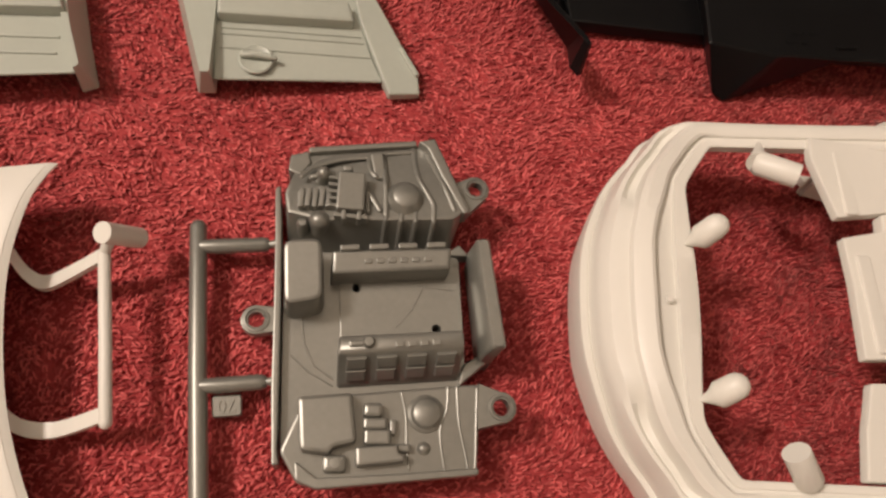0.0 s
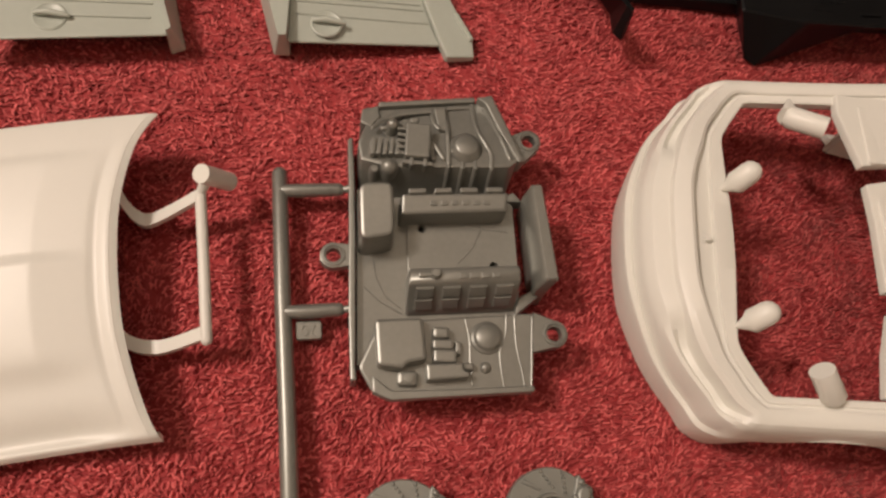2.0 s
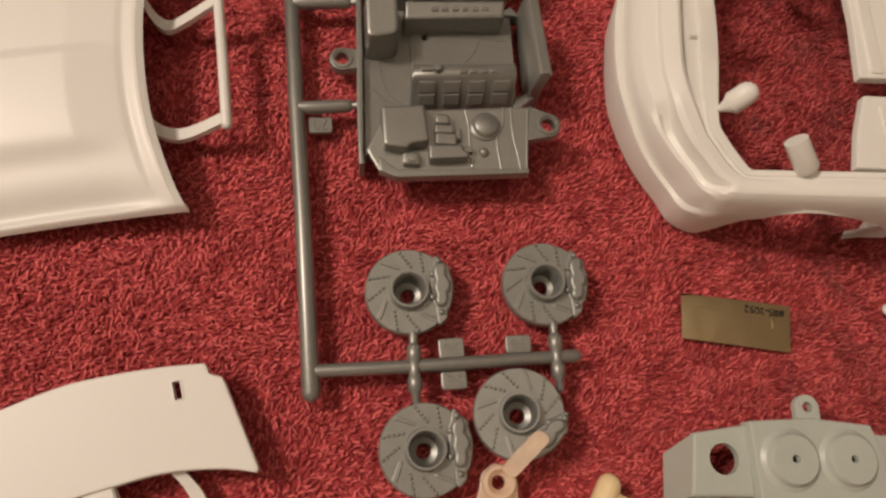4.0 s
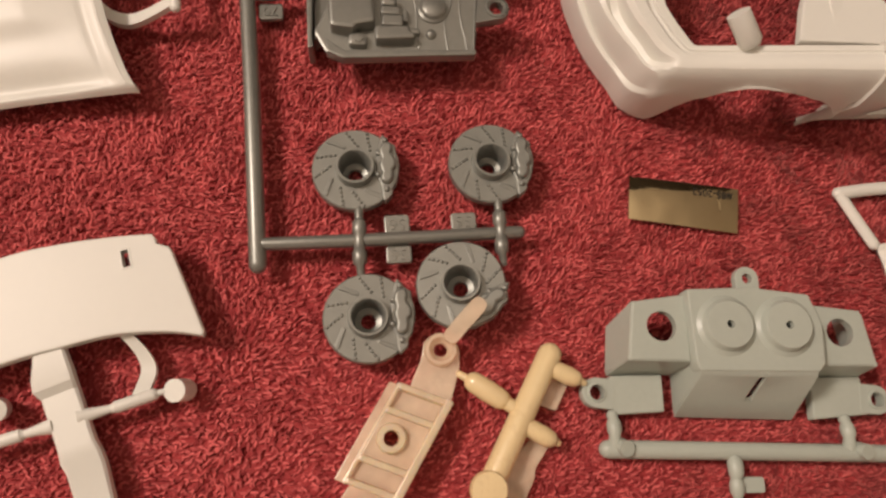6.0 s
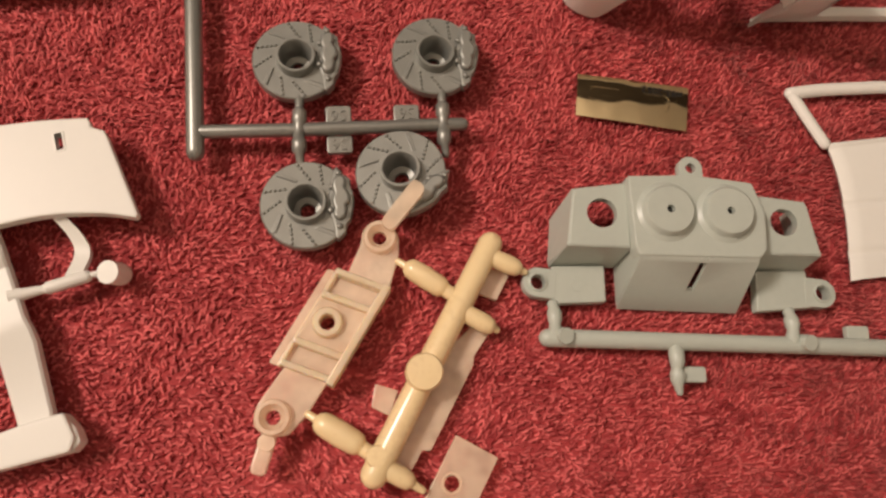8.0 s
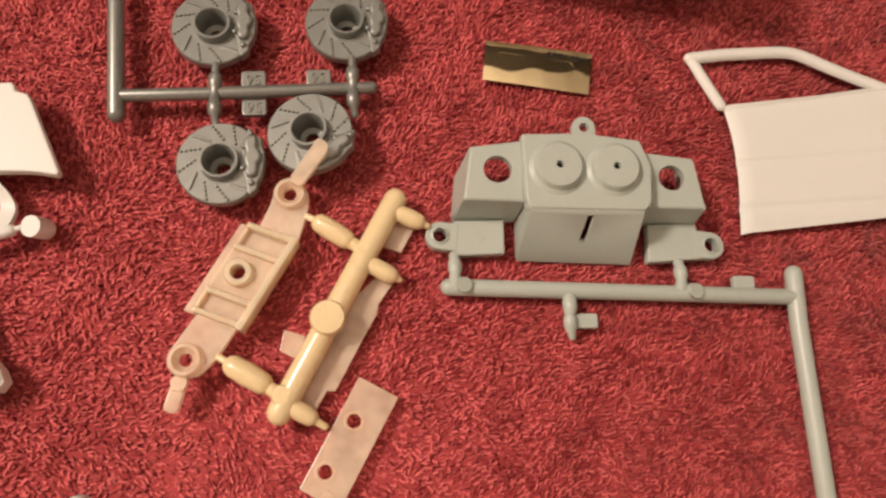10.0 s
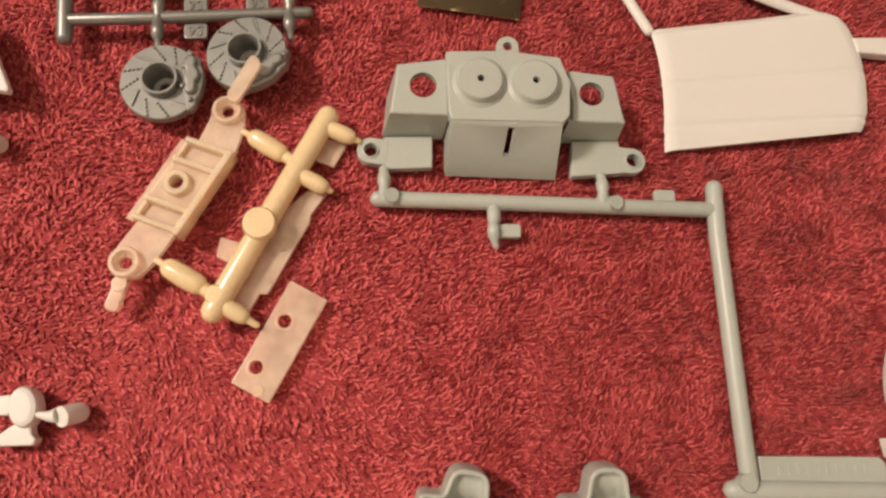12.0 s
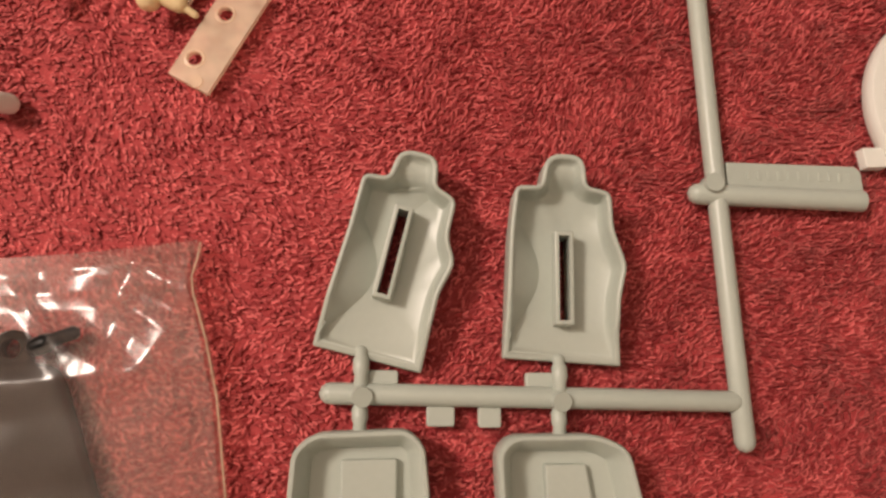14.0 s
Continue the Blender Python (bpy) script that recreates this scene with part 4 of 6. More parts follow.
def car_body():
    body = thing("car_shell", (80, 55, 0), "white plastic model car body shell with open engine bay", "car body")
    turn = Matrix.Translation((62.0, 55.3, 0)) @ Matrix.Rotation(radians(-3.7), 4, "Z")
    # half plan, nose to door: lip of the bonnet opening, outer edge, how much wing (1) or nose (0)
    plan = [((1.6, 0.0), (-18.3, 0.0), 0.0), ((1.5, 5.0), (-18.1, 6.0), 0.0), ((1.3, 9.5), (-17.4, 11.5), 0.0), ((1.0, 14.0), (-15.3, 17.8), 0.0), ((0.8, 18.0), (-12.7, 23.6), 0.0), ((0.8, 21.9), (-9.5, 28.5), 0.05), ((2.2, 24.9), (-6.3, 32.5), 0.15),
            ((4.2, 28.0), (-3.6, 36.4), 0.35), ((6.2, 31.0), (0.2, 38.2), 0.6), ((7.6, 31.4), (3.6, 38.5), 0.85), ((9.4, 31.4), (7.4, 38.5), 1.0), ((12, 31.4), (11, 38.5), 1.0), ((15, 31.4), (14.5, 38.5), 1.0), ((18, 31.4), (18, 38.5), 1.0), ((21, 31.4), (21, 38.5), 1.0),
            ((24, 31.4), (24, 38.5), 1.0), ((27, 31.4), (27, 38.5), 1.0), ((30, 31.4), (30, 38.5), 1.0), ((33, 31.4), (33, 38.6), 1.0), ((36, 31.4), (36, 38.7), 1.0), ((38.4, 31.4), (38.4, 38.7), 1.0),
            ((40.2, 31.4), (40.2, 38.7), 1.0), ((40.4, 31.4), (40.4, 38.7), 1.0), ((41.0, 31.4), (41.0, 38.7), 1.0), ((41.2, 31.4), (41.2, 38.7), 1.0), ((45, 31.4), (45, 38.7), 1.0), ((49, 31.4), (49, 38.7), 1.0), ((53, 31.4), (53, 38.7), 1.0)]
    nose = [(0.0, -2.0), (0.0, 0.0), (0.02, 0.15), (0.185, 0.1), (0.195, -1.1), (0.415, -0.6), (0.425, 1.2), (0.46, 1.45), (0.55, 0.9), (0.615, 0.2), (0.635, -1.0), (0.72, -1.4), (0.80, -2.0), (0.86, -3.4), (0.893, -5.2), (0.905, -7.6), (0.93, -7.4), (0.99, -7.5), (1.0, -8.6), (0.93, -18.6)]
    wing = [(0.0, -2.0), (0.0, 0.0), (0.05, 0.15), (0.18, 0.1), (0.20, -0.15), (0.28, -0.1), (0.30, 0.35), (0.36, 0.55), (0.45, 0.6), (0.55, 0.6), (0.66, 0.45), (0.74, 0.1), (0.80, -0.5), (0.86, -1.4), (0.91, -2.6), (0.95, -4.0), (0.97, -5.2), (1.0, -7.0), (1.0, -9.4), (0.94, -19.8)]

    def section(k, side):
        (ax, ay), (ox, oy), t = plan[k]
        lip = 19.8 + 0.2 * max(0.0, ax - 5)
        # the wheel arch rises slowly from the nose and drops steeply to a hooked tip
        u = (ox - 21.0) / (18.2 if ox < 21.0 else 20.2)
        arch = max(0.0, 1 - u * u) ** (1.05 if u < 0 else 0.22) * 18.2
        chin = 4.5 * min(1.0, max(0.0, (oy - 14) / 22)) * (1 - t)
        out = []
        for n, ((f0, z0), (f1, z1)) in enumerate(zip(nose, wing)):
            f, dz = f0 + (f1 - f0) * t, z0 + (z1 - z0) * t
            z = lip + dz
            if 15 <= n <= 18:
                z -= chin
            lamp_in = min(1.0, max(0.0, (ay - 17.4) / 0.6)) * (1 - min(1.0, max(0.0, (ay - 28.0) / 2.0)))
            if 9 <= n <= 12:
                z -= (0.5, 2.8, 3.0, 1.2)[n - 9] * lamp_in
            # the trough narrows to a point before the lamps
            shut = min(1.0, max(0.0, (ay - 8.0) / 11.0)) ** 2
            if 4 <= n <= 7:
                f -= (0.0, 0.11, 0.11, 0.09)[n - 4] * shut * (1 - t)
                z += (0.6, -0.5, -0.7, -0.5)[n - 4] * shut * (1 - t)
            low = 0.3 + arch
            if t > 0.5 and z < low:
                z = low - 0.25 * (n - 17)
            x, y = ax + (ox - ax) * f, ay + (oy - ay) * f
            if n == 19 and ox > 40.8:
                x, y, z = ox - 2.4 * max(0.0, 1 - (ox - 41.0) / 8.0), 34.9 - 0.24 * (ox - 41.0), 0.6
            if k == len(plan) - 1:
                x -= max(0.0, z - 3.0) * 0.26
            z = max(z, 0.3)
            out.append(turn @ Vector((x, side * y, z)))
        return out

    for side in (1, -1):
        rows = [section(k, side) for k in range(len(plan))]
        bm = bmesh.new()

        def f(u, v, rows=rows):
            s, j = u * (len(rows) - 1), round(v * (len(nose) - 1))
            i = min(int(s), len(rows) - 2)
            t = s - i
            p0, p1, p2, p3 = rows[max(i - 1, 0)][j], rows[i][j], rows[i + 1][j], rows[min(i + 2, len(rows) - 1)][j]
            return 0.5 * (2 * p1 + (p2 - p0) * t + (2 * p0 - 5 * p1 + 4 * p2 - p3) * t * t + (3 * p1 - p0 - 3 * p2 + p3) * t ** 3)

        sheet(bm, f, 4 * (len(rows) - 1), len(nose) - 1, 0.9 * side)
        part("front_wing", bm, WHITE, body, smooth=22)
    # cowl pieces under the windscreen
    for pts in ([(88.6, 87.0), (88.0, 82.4), (89.0, 78), (91.0, 70.0), (99.4, 71.0), (112, 72.6), (112, 84.0)],
                [(91.0, 66.0), (99.2, 67.5), (99.6, 70.8), (112, 72.4), (112, 35), (100, 37), (97.6, 43.2), (90.0, 43.0), (91.0, 57)],
                [(90.0, 39.0), (97.6, 39.0), (103, 33), (112, 21.4), (85.4, 22.8), (87.2, 31), (89, 36)]):
        bm = bmesh.new()
        prism(bm, outline(pts, 0.5), 23.0, lambda x, y: 24.9 + max(0, x - 96) * 0.16, 0.4)
        part("cowl", bm, WHITE, body)
    for y0, y1 in ((70.5, 84), (44, 62.5), (24.5, 36.5)):
        bm = bmesh.new()
        prism(bm, outline([(92.4, y0), (95.4, y0), (95.4, y1), (92.4, y1)], 0.8), 24.4, 25.5, 0.4)
        part("vent_ridge", bm, WHITE, body)
    for pts in ([(102, 91.2), (135, 88.6), (135, 85.4), (104, 87.6)], [(101, 18.7), (108, 19.1), (121, 20.0), (135, 20.6), (135, 23.0), (121, 22.4), (104, 21.8)]):
        bm = bmesh.new()
        prism(bm, outline(pts, 0.4), 0.3, 2.5, 0.4)
        part("sill", bm, WHITE, body)
    # stubs of the sprue inside the opening
    for root, neck, tip in (((79.4, 86.4, 22.4), (77.0, 80.6, 24.6), (83.2, 77.2, 26.6)), ((62.2, 65.2, 20.0), (64.4, 65.9, 22.0), (66.4, 67.2, 24.4)),
                            ((61.0, 36.6, 20.0), (63.4, 37.2, 22.0), (65.4, 38.2, 24.2)), ((77.0, 22.2, 22.4), (76.4, 23.2, 22.9), (72.9, 27.4, 26.0))):
        bm = bmesh.new()
        r, n, t = Vector(root), Vector(neck), Vector(tip)
        tube(bm, [r, r.lerp(n, 0.6), n], [0.35, 1.4, 2.3], 18, (False, False))
        tube(bm, [n - (t - n).normalized() * 0.9, n, t], [1.7, 2.35, 2.3], 28, (False, n.x < 70))
        part("sprue_stub", bm, WHITE, body)
    bm = bmesh.new()
    lathe(bm, (58.0, 54.6, 19.7), [(0.8, 0), (0.7, 0.3), (0, 0.35)], 10)
    part("moulding_pip", bm, WHITE, body)


car_body()

# ---------------------------------------------------------------- pale grey interior door cards


def crank(bm, x, y, z, r):
    lathe(bm, (x, y, z), [(r, 0), (r, 0.25), (r - 0.35, 0.45), (r - 0.75, 0.2), (0, 0.15)], 28)
    tube(bm, [(x - r * 0.75, y + 0.25, z + 0.9), (x, y + 0.35, z + 1.3), (x + r * 1.1, y, z + 0.9)], [0.55, 0.75, 0.55], 10)


def door_card_near():
    door = thing("interior_door_panel", (-10, 112, 0), "pale grey moulded interior door panel with crank disc", "door panel", "interior door panels")

    def fall(x, y):
        """The panel lies tipped: high at its hinge side, its rear foot on the towel."""
        return 5.0 - 0.11 * (x + 27) + (y - 103) * 0.12

    bm = bmesh.new()
    prism(bm, outline([(-27.6, 103.2), (7.2, 107.8), (5.2, 112), (2.6, 119), (-1.0, 132), (-28.6, 132), (-28.0, 114)], 0.4), 0.3, fall, 0.4, foot=-3.2)
    part("panel", bm, GREY, door)
    bm = bmesh.new()
    loft(bm, [[Vector((*p, z)) for p in pts] for pts, z in ((outline([(-31.0, 102.6), (-27.4, 102.8), (-27.6, 112), (-28.0, 132), (-39.5, 132)], 0.5), 0.3), (outline([(-29.6, 102.4), (-27.9, 102.6), (-27.9, 112), (-28.3, 132), (-38.4, 132)], 0.5), 8.4))])
    part("pillar", bm, GREY, door)
    bm = bmesh.new()
    pts = outline([(6.9, 108.4), (8.6, 104.4), (15.4, 105.4), (14.9, 110.0), (10.2, 118.4), (5.0, 127.4), (3.0, 132), (-0.6, 132), (1.4, 122)], 0.6)
    prism(bm, pts, 0.2, lambda x, y: fall(x, y) + 1.1, 0.5)
    part("pillar", bm, GREY, door)
    bm = bmesh.new()
    prism(bm, bar((14.7, 109.4), (10.6, 115.8), 1.3, 0.5), 0.4, lambda x, y: fall(x, y) + 1.8, 0.4)
    part("ridge", bm, GREY, door)
    bm = bmesh.new()
    prism(bm, outline([(-27.6, 116.4), (0.6, 119.4), (-0.6, 124.0), (-27.8, 121.4)], 0.6), 2, lambda x, y: fall(x, y) + 2.6, 0.8)
    part("armrest", bm, GREY, door)
    for y0 in (110.4, 113.6, 115.0):
        bm = bmesh.new()
        prism(bm, bar((-26.8, y0), (5.4 - (y0 - 108) * 0.45, y0 + 2.6), 0.5, 0.2), 0.5, lambda x, y: fall(x, y) + 0.3, 0.2)
        part("groove_line", bm, GREY, door)
    bm = bmesh.new()
    crank(bm, -19.4, 108.6, 5.2, 3.6)
    part("window_crank", bm, GREY, door)


door_card_near()


def door_card_far():
    door = thing("interior_door_panel", (-72, 110, 0), "pale grey moulded interior door panel with crank disc", "door panel", "interior door panels")
    bm = bmesh.new()
    prism(bm, outline([(-93, 95.6), (-53.0, 100.8), (-56.5, 112), (-60.0, 126), (-93, 122)], 0.5), 0.6, 7.2, 0.4, foot=-5.0)
    part("panel", bm, GREY, door)
    bm = bmesh.new()
    loft(bm, [[Vector((*p, z)) for p in pts] for pts, z in ((outline([(-53.4, 100.6), (-50.4, 102.0), (-53.4, 112), (-57, 126), (-61, 126), (-57.0, 112)], 0.5), 0.4), (outline([(-53.2, 101.0), (-52.2, 102.0), (-55.6, 112), (-59, 126), (-61, 126), (-57.0, 112)], 0.5), 8.4))])
    part("pillar", bm, GREY, door)
    bm = bmesh.new()
    prism(bm, outline([(-93, 111), (-56.5, 114.0), (-59, 120), (-93, 117)], 0.6), 3, 10.0, 0.8)
    part("armrest", bm, GREY, door)
    bm = bmesh.new()
    prism(bm, bar((-76, 103.6), (-57, 104.8), 0.6, 0.25), 6, 7.6, 0.2)
    prism(bm, bar((-92, 106.6), (-57, 108.6), 0.6, 0.25), 6, 7.6, 0.2)
    part("groove_line", bm, GREY, door)
    bm = bmesh.new()
    crank(bm, -77.4, 103.0, 7.1, 3.6)
    part("window_crank", bm, GREY, door)


door_card_far()

# ---------------------------------------------------------------- black floor pan


def floor_pan():
    pan = thing("interior_tub", (80, 125, 0), "black plastic interior tub standing on the towel", "interior tub")
    bm = bmesh.new()
    loft(bm, [[Vector(p) for p in q] for q in (
        [(49.2, 109.1, 8.0), (50.2, 109.6, 8.0), (51.0, 112, 6.0), (51.0, 140, 0.3), (49.6, 140, 0.3), (47.4, 124, 8.0), (47.6, 111, 8.0)],
        [(49.2, 110.8, 16.4), (49.9, 111.4, 16.4), (49.0, 113.2, 16.4), (30.4, 137.4, 16.4), (29.0, 136.6, 16.4), (43.2, 118.6, 16.4), (48.2, 112.2, 16.4)])])
    part("front_panel", bm, BLACK, pan, smooth=20)
    bm = bmesh.new()
    prism(bm, outline([(50.5, 127.2), (86, 126.4), (86, 160), (48, 160)], 0.3), 0.3, 4.0, 0.4)
    part("floor", bm, BLACK, pan)
    bm = bmesh.new()
    loft(bm, [[Vector((*p, z)) for p in pts] for pts, z in (
        (outline([(85.4, 113.0), (87.7, 110.9), (92.4, 112.6), (104.5, 123.8), (160, 126), (160, 165), (85.0, 165), (85.2, 126)], 0.3), 0.3),
        (outline([(79.4, 117.6), (95.6, 115.6), (96.6, 115.9), (112.0, 116.2), (160, 118), (160, 165), (82, 165), (80.0, 127)], 0.4), 12.0),
        (outline([(79.9, 118.0), (95.6, 116.1), (96.6, 116.4), (112.0, 116.7), (160, 118.5), (160, 165), (82.5, 165), (80.5, 127)], 0.4), 12.4))])
    part("wheel_arch", bm, BLACK, pan, smooth=20)
    for x, y, w in ((101.4, 122.4, 1.6), (103.6, 122.6, 1.2), (105.8, 122.8, 2.2), (99.6, 119.9, 2.6), (102.6, 119.9, 1.8)):
        bm = bmesh.new()
        prism(bm, turned(rect(-w / 2, -0.4, w / 2, 0.4, 0.1), 3, (x, y)), 12.3, 12.6, 0.04)
        part("moulded_marking", bm, BLACK, pan)
    bm = bmesh.new()
    prism(bm, bar((110.6, 119.3), (116, 119.7), 0.9, 0.4), 12.2, 13.0, 0.2)
    part("rib", bm, BLACK, pan)


floor_pan()

# ---------------------------------------------------------------- white boot lid on its frame


def boot_lid():
    lid = thing("boot_lid", (-45, -30, 0), "white plastic boot lid panel joined to a flat sprue frame", "car panel")
    bm = bmesh.new()
    back = smooth_curve([(-80, -27.5, 0), (-63.6, -19.6, 0), (-54.2, -16.8, 0), (-44.5, -15.0, 0), (-37.2, -14.2, 0)], 18)
    front = smooth_curve([(-26.4, -33.3, 0), (-32.5, -32.7, 0), (-41.8, -33.4, 0), (-51, -35.9, 0), (-60.5, -39.0, 0), (-76, -45.5, 0)], 22)
    pts = [p.to_2d() for p in back] + [Vector(p) for p in ((-36.6, -14.9), (-36.2, -16.0), (-33.9, -16.6), (-33.2, -17.6), (-26.1, -32.5))] + [p.to_2d() for p in front]
    slot = turned(rect(-0.65, -1.65, 0.65, 1.65, 0.15), 16, (-41.4, -19.2))
    prism(bm, pts, 5.4, 7.4, 0.4, [slot])
    part("panel", bm, WHITE, lid)
    bm = bmesh.new()
    rim = inset(slot, -0.45)
    prism(bm, rim, 6.2, 7.5, 0.15, [slot])
    part("slot_rim", bm, WHITE, lid)
    # stem with its two collars
    bm = bmesh.new()
    spine = [((-53.6, -34.5), 4.6, 6.6), ((-51.9, -40.5), 7.0, 6.9), ((-51.3, -42.4), 7.2, 6.6), ((-50.6, -43.6), 6.3, 5.4), ((-46.6, -52.4), 6.3, 5.4), ((-45.6, -54.4), 6.9, 5.4), ((-44.8, -56.2), 6.6, 4.4), ((-40.2, -68.0), 5.8, 4.2), ((-38.6, -74.5), 5.8, 4.2)]
    rings = []
    d = Vector((0.39, -0.92))
    s = Vector((-d.y, d.x)) * -1
    for (x, y), w, z in spine:
        rings.append([Vector((x + s.x * a * w / 2, y + s.y * a * w / 2, h)) for a, h in ((-1, z - 2.4), (-1, z - 0.4), (-0.86, z), (0.86, z), (1, z - 0.4), (1, z - 2.4))])
    loft(bm, rings)
    part("stem", bm, WHITE, lid, smooth=30)
    bm = bmesh.new()
    prism(bm, outline([(-58, -80.5), (-33.6, -73.8), (-33.0, -71.4), (-35.4, -67.2), (-41.2, -69.0), (-44.6, -70.4), (-60, -74.6)], 0.7), 1.2, 4.6, 0.5)
    prism(bm, outline([(-35.6, -67.4), (-33.4, -69.6), (-32.2, -72.0), (-33.6, -74.0), (-36, -73)], 0.5), 0.3, 3.8, 0.4)
    part("cross_piece", bm, WHITE, lid)
    for a, b, c in (((-47.0, -47.6, 4.4), (-41.2, -45.9, 4.2), (-34.8, -43.6, 4.2)), ((-51.0, -49.0, 4.4), (-56.2, -50.6, 4.2), (-63.5, -53.0, 4.2))):
        bm = bmesh.new()
        tube(bm, [a, Vector(a).lerp(Vector(b), 0.5), b], [1.5, 1.0, 0.7], 12, (False, False))
        tube(bm, [b, Vector(b).lerp(Vector(c), 0.02), c], [0.95, 1.15, 1.15], 14)
        part("gate", bm, WHITE, lid)
    bm = bmesh.new()
    tube(bm, [(-34.6, -43.5, 4.2), (-32.6, -42.9, 4.2)], 0.6, 10)
    tube(bm, [(-30.9, -42.9, 5.2), (-29.9, -42.4, 1.4)], 2.1, 22, (False, True))
    part("sprue_peg", bm, WHITE, lid)
    bm = bmesh.new()
    tube(bm, [(-61, -46.6, 5.6), (-62.2, -46.0, 1.0)], 2.1, 22, (False, True))
    part("sprue_peg", bm, WHITE, lid)
    bm = bmesh.new()
    c = smooth_curve([(-40.4, -33.0, 4.8), (-37.6, -36.0, 3.4), (-36.2, -39.2, 2.8), (-37.0, -43.6, 3.8)], 14)
    loft(bm, [[p + Vector((s, 0, h)) for s, h in ((-1.35, -0.7), (1.35, -0.7), (1.35, 0.7), (-1.35, 0.7))] for p in c])
    part("brace", bm, WHITE, lid, smooth=30)


boot_lid()

# ---------------------------------------------------------------- pale grey sprue: rear deck and seats

pale = thing("pale_grey_sprue", (110, -90, 0), "pale grey plastic sprue holding the rear deck and seats", "sprue")


def deck():
    bm = bmesh.new()
    prism(bm, outline([(62.8, -24.3), (75, -23.7), (86.8, -24.9), (88.8, -30.5), (88.4, -37.9), (87.0, -39.6), (64.0, -39.6), (63.4, -37.8)], 0.4), 9.6, 13.2, 0.35)
    root = part("rear_deck", bm, GREY, pale, "rear parcel deck with two raised speaker rounds")

    def sub(name, bm, smooth=38):
        return part(name, bm, GREY, root, "", smooth)

    def front(u, w):
        """A point on the sloping front, u across, w down it (0 to 1)."""
        return Vector((64.2 + (86.8 - 64.2) * u + (u - 0.5) * 1.6 * w, -39.5 - 6.6 * w - 0.5 * u * w, 12.9 - 12.3 * w))

    bm = bmesh.new()
    slit = [Vector(p) for p in ((0.505, 0.03), (0.570, 0.03), (0.560, 0.60), (0.490, 0.60))]
    pts = [Vector(p) for p in ((0, 0), (1, 0), (1, 1), (0, 1))]
    for d in (0.0, 1.0):
        n = Vector((0, 0.9, 0.42)) * -d
        outer = [bm.verts.new(front(p.x, p.y) + n) for p in pts]
        hole = [bm.verts.new(front(p.x, p.y) + n) for p in slit]
        cap(bm, [outer, hole])
        if d == 0.0:
            keep = (outer, hole)
        else:
            bridge(bm, keep[0], outer)
            bridge(bm, keep[1], hole)
    sub("front_face", bm)
    bm = bmesh.new()
    e = [front(p.x, p.y) + Vector((0, -0.12, 0.1)) for p in slit]
    tube(bm, [e[1], e[2], e[3]], 0.3, 8)
    tube(bm, [e[0] + Vector((0, 0, 0.0)), e[3]], 0.18, 8)
    sub("slot_rim", bm)
    # side cheeks of the middle block
    for xt, xb, s in ((64.2, 63.2, -1), (86.8, 87.8, 1)):
        bm = bmesh.new()
        a = [Vector((xt, -39.5, 12.9)), Vector((xb, -46.3, 0.6)), Vector((xb, -37.0, 0.6)), Vector((xt, -37.0, 12.9))]
        loft(bm, [a, [p + Vector((-s * 0.9, 0, 0)) for p in a]])
        sub("cheek", bm)
    # wings
    bm = bmesh.new()
    prism(bm, outline([(52.8, -26.3), (63.4, -24.7), (63.4, -37.6), (51.4, -37.4)], 0.4), 9.2, lambda x, y: 10.9, 0.5, [circle(58.2, -31.0, 2.85, 32)])
    sub("deck_wing", bm)
    bm = bmesh.new()
    prism(bm, outline([(88.8, -26.2), (98.6, -27.2), (99.2, -28.0), (100.8, -38.0), (89.4, -38.0), (89.8, -33)], 0.4), 8.4, 10.2, 0.5, [circle(94.0, -31.6, 2.7, 32)])
    sub("deck_wing", bm)
    for a, b, z in ((((52.8, -26.3), (51.4, -37.4)), ((50.6, -29.5), (49.8, -38.6)), 10.6), (((51.4, -37.4), (63.6, -37.6)), ((50.0, -39.2), (62.8, -39.0)), 10.6), (((98.8, -27.2), (100.8, -38.0)), ((99.4, -27.4), (101.4, -39.0)), 9.9), (((100.8, -38.0), (88.8, -38.0)), ((101.2, -39.4), (88.6, -39.2)), 9.9)):
        bm = bmesh.new()
        q = [Vector((*a[0], z)), Vector((*a[1], z)), Vector((*b[1], 1.2)), Vector((*b[0], 1.2))]
        nrm = (q[1] - q[0]).cross(q[3] - q[0]).normalized() * 0.8
        cen = Vector((76, -33, 6))
        if (cen - q[0]).dot(nrm) < 0:
            nrm = -nrm
        loft(bm, [q, [p + nrm for p in q]])
        sub("skirt", bm)
    for x, y in ((69.8, -31.2), (81.2, -31.2)):
        bm = bmesh.new()
        lathe(bm, (x, y, 13.0), [(6.0, 0), (5.7, 0.3), (5.0, 0.5), (4.75, 0.8), (4.6, 1.7), (4.3, 2.05), (0.75, 2.1), (0.7, 0.9), (0, 0.85)], 44)
        o = sub("speaker", bm)
        # black disc set in the recess to stand for the hole's shade
        bm = bmesh.new()
        lathe(bm, (x, y, 13.9), [(0.62, 0), (0.6, 0.25), (0, 0.3)], 12)
        part("hole_shade_disc", bm, BLACK, root)
    bm = bmesh.new()
    lug(bm, 76.2, -21.4, 2.4, 1.0, 9.2, 10.8, (76.2, -25.5), 2.4)
    sub("eyelet", bm)
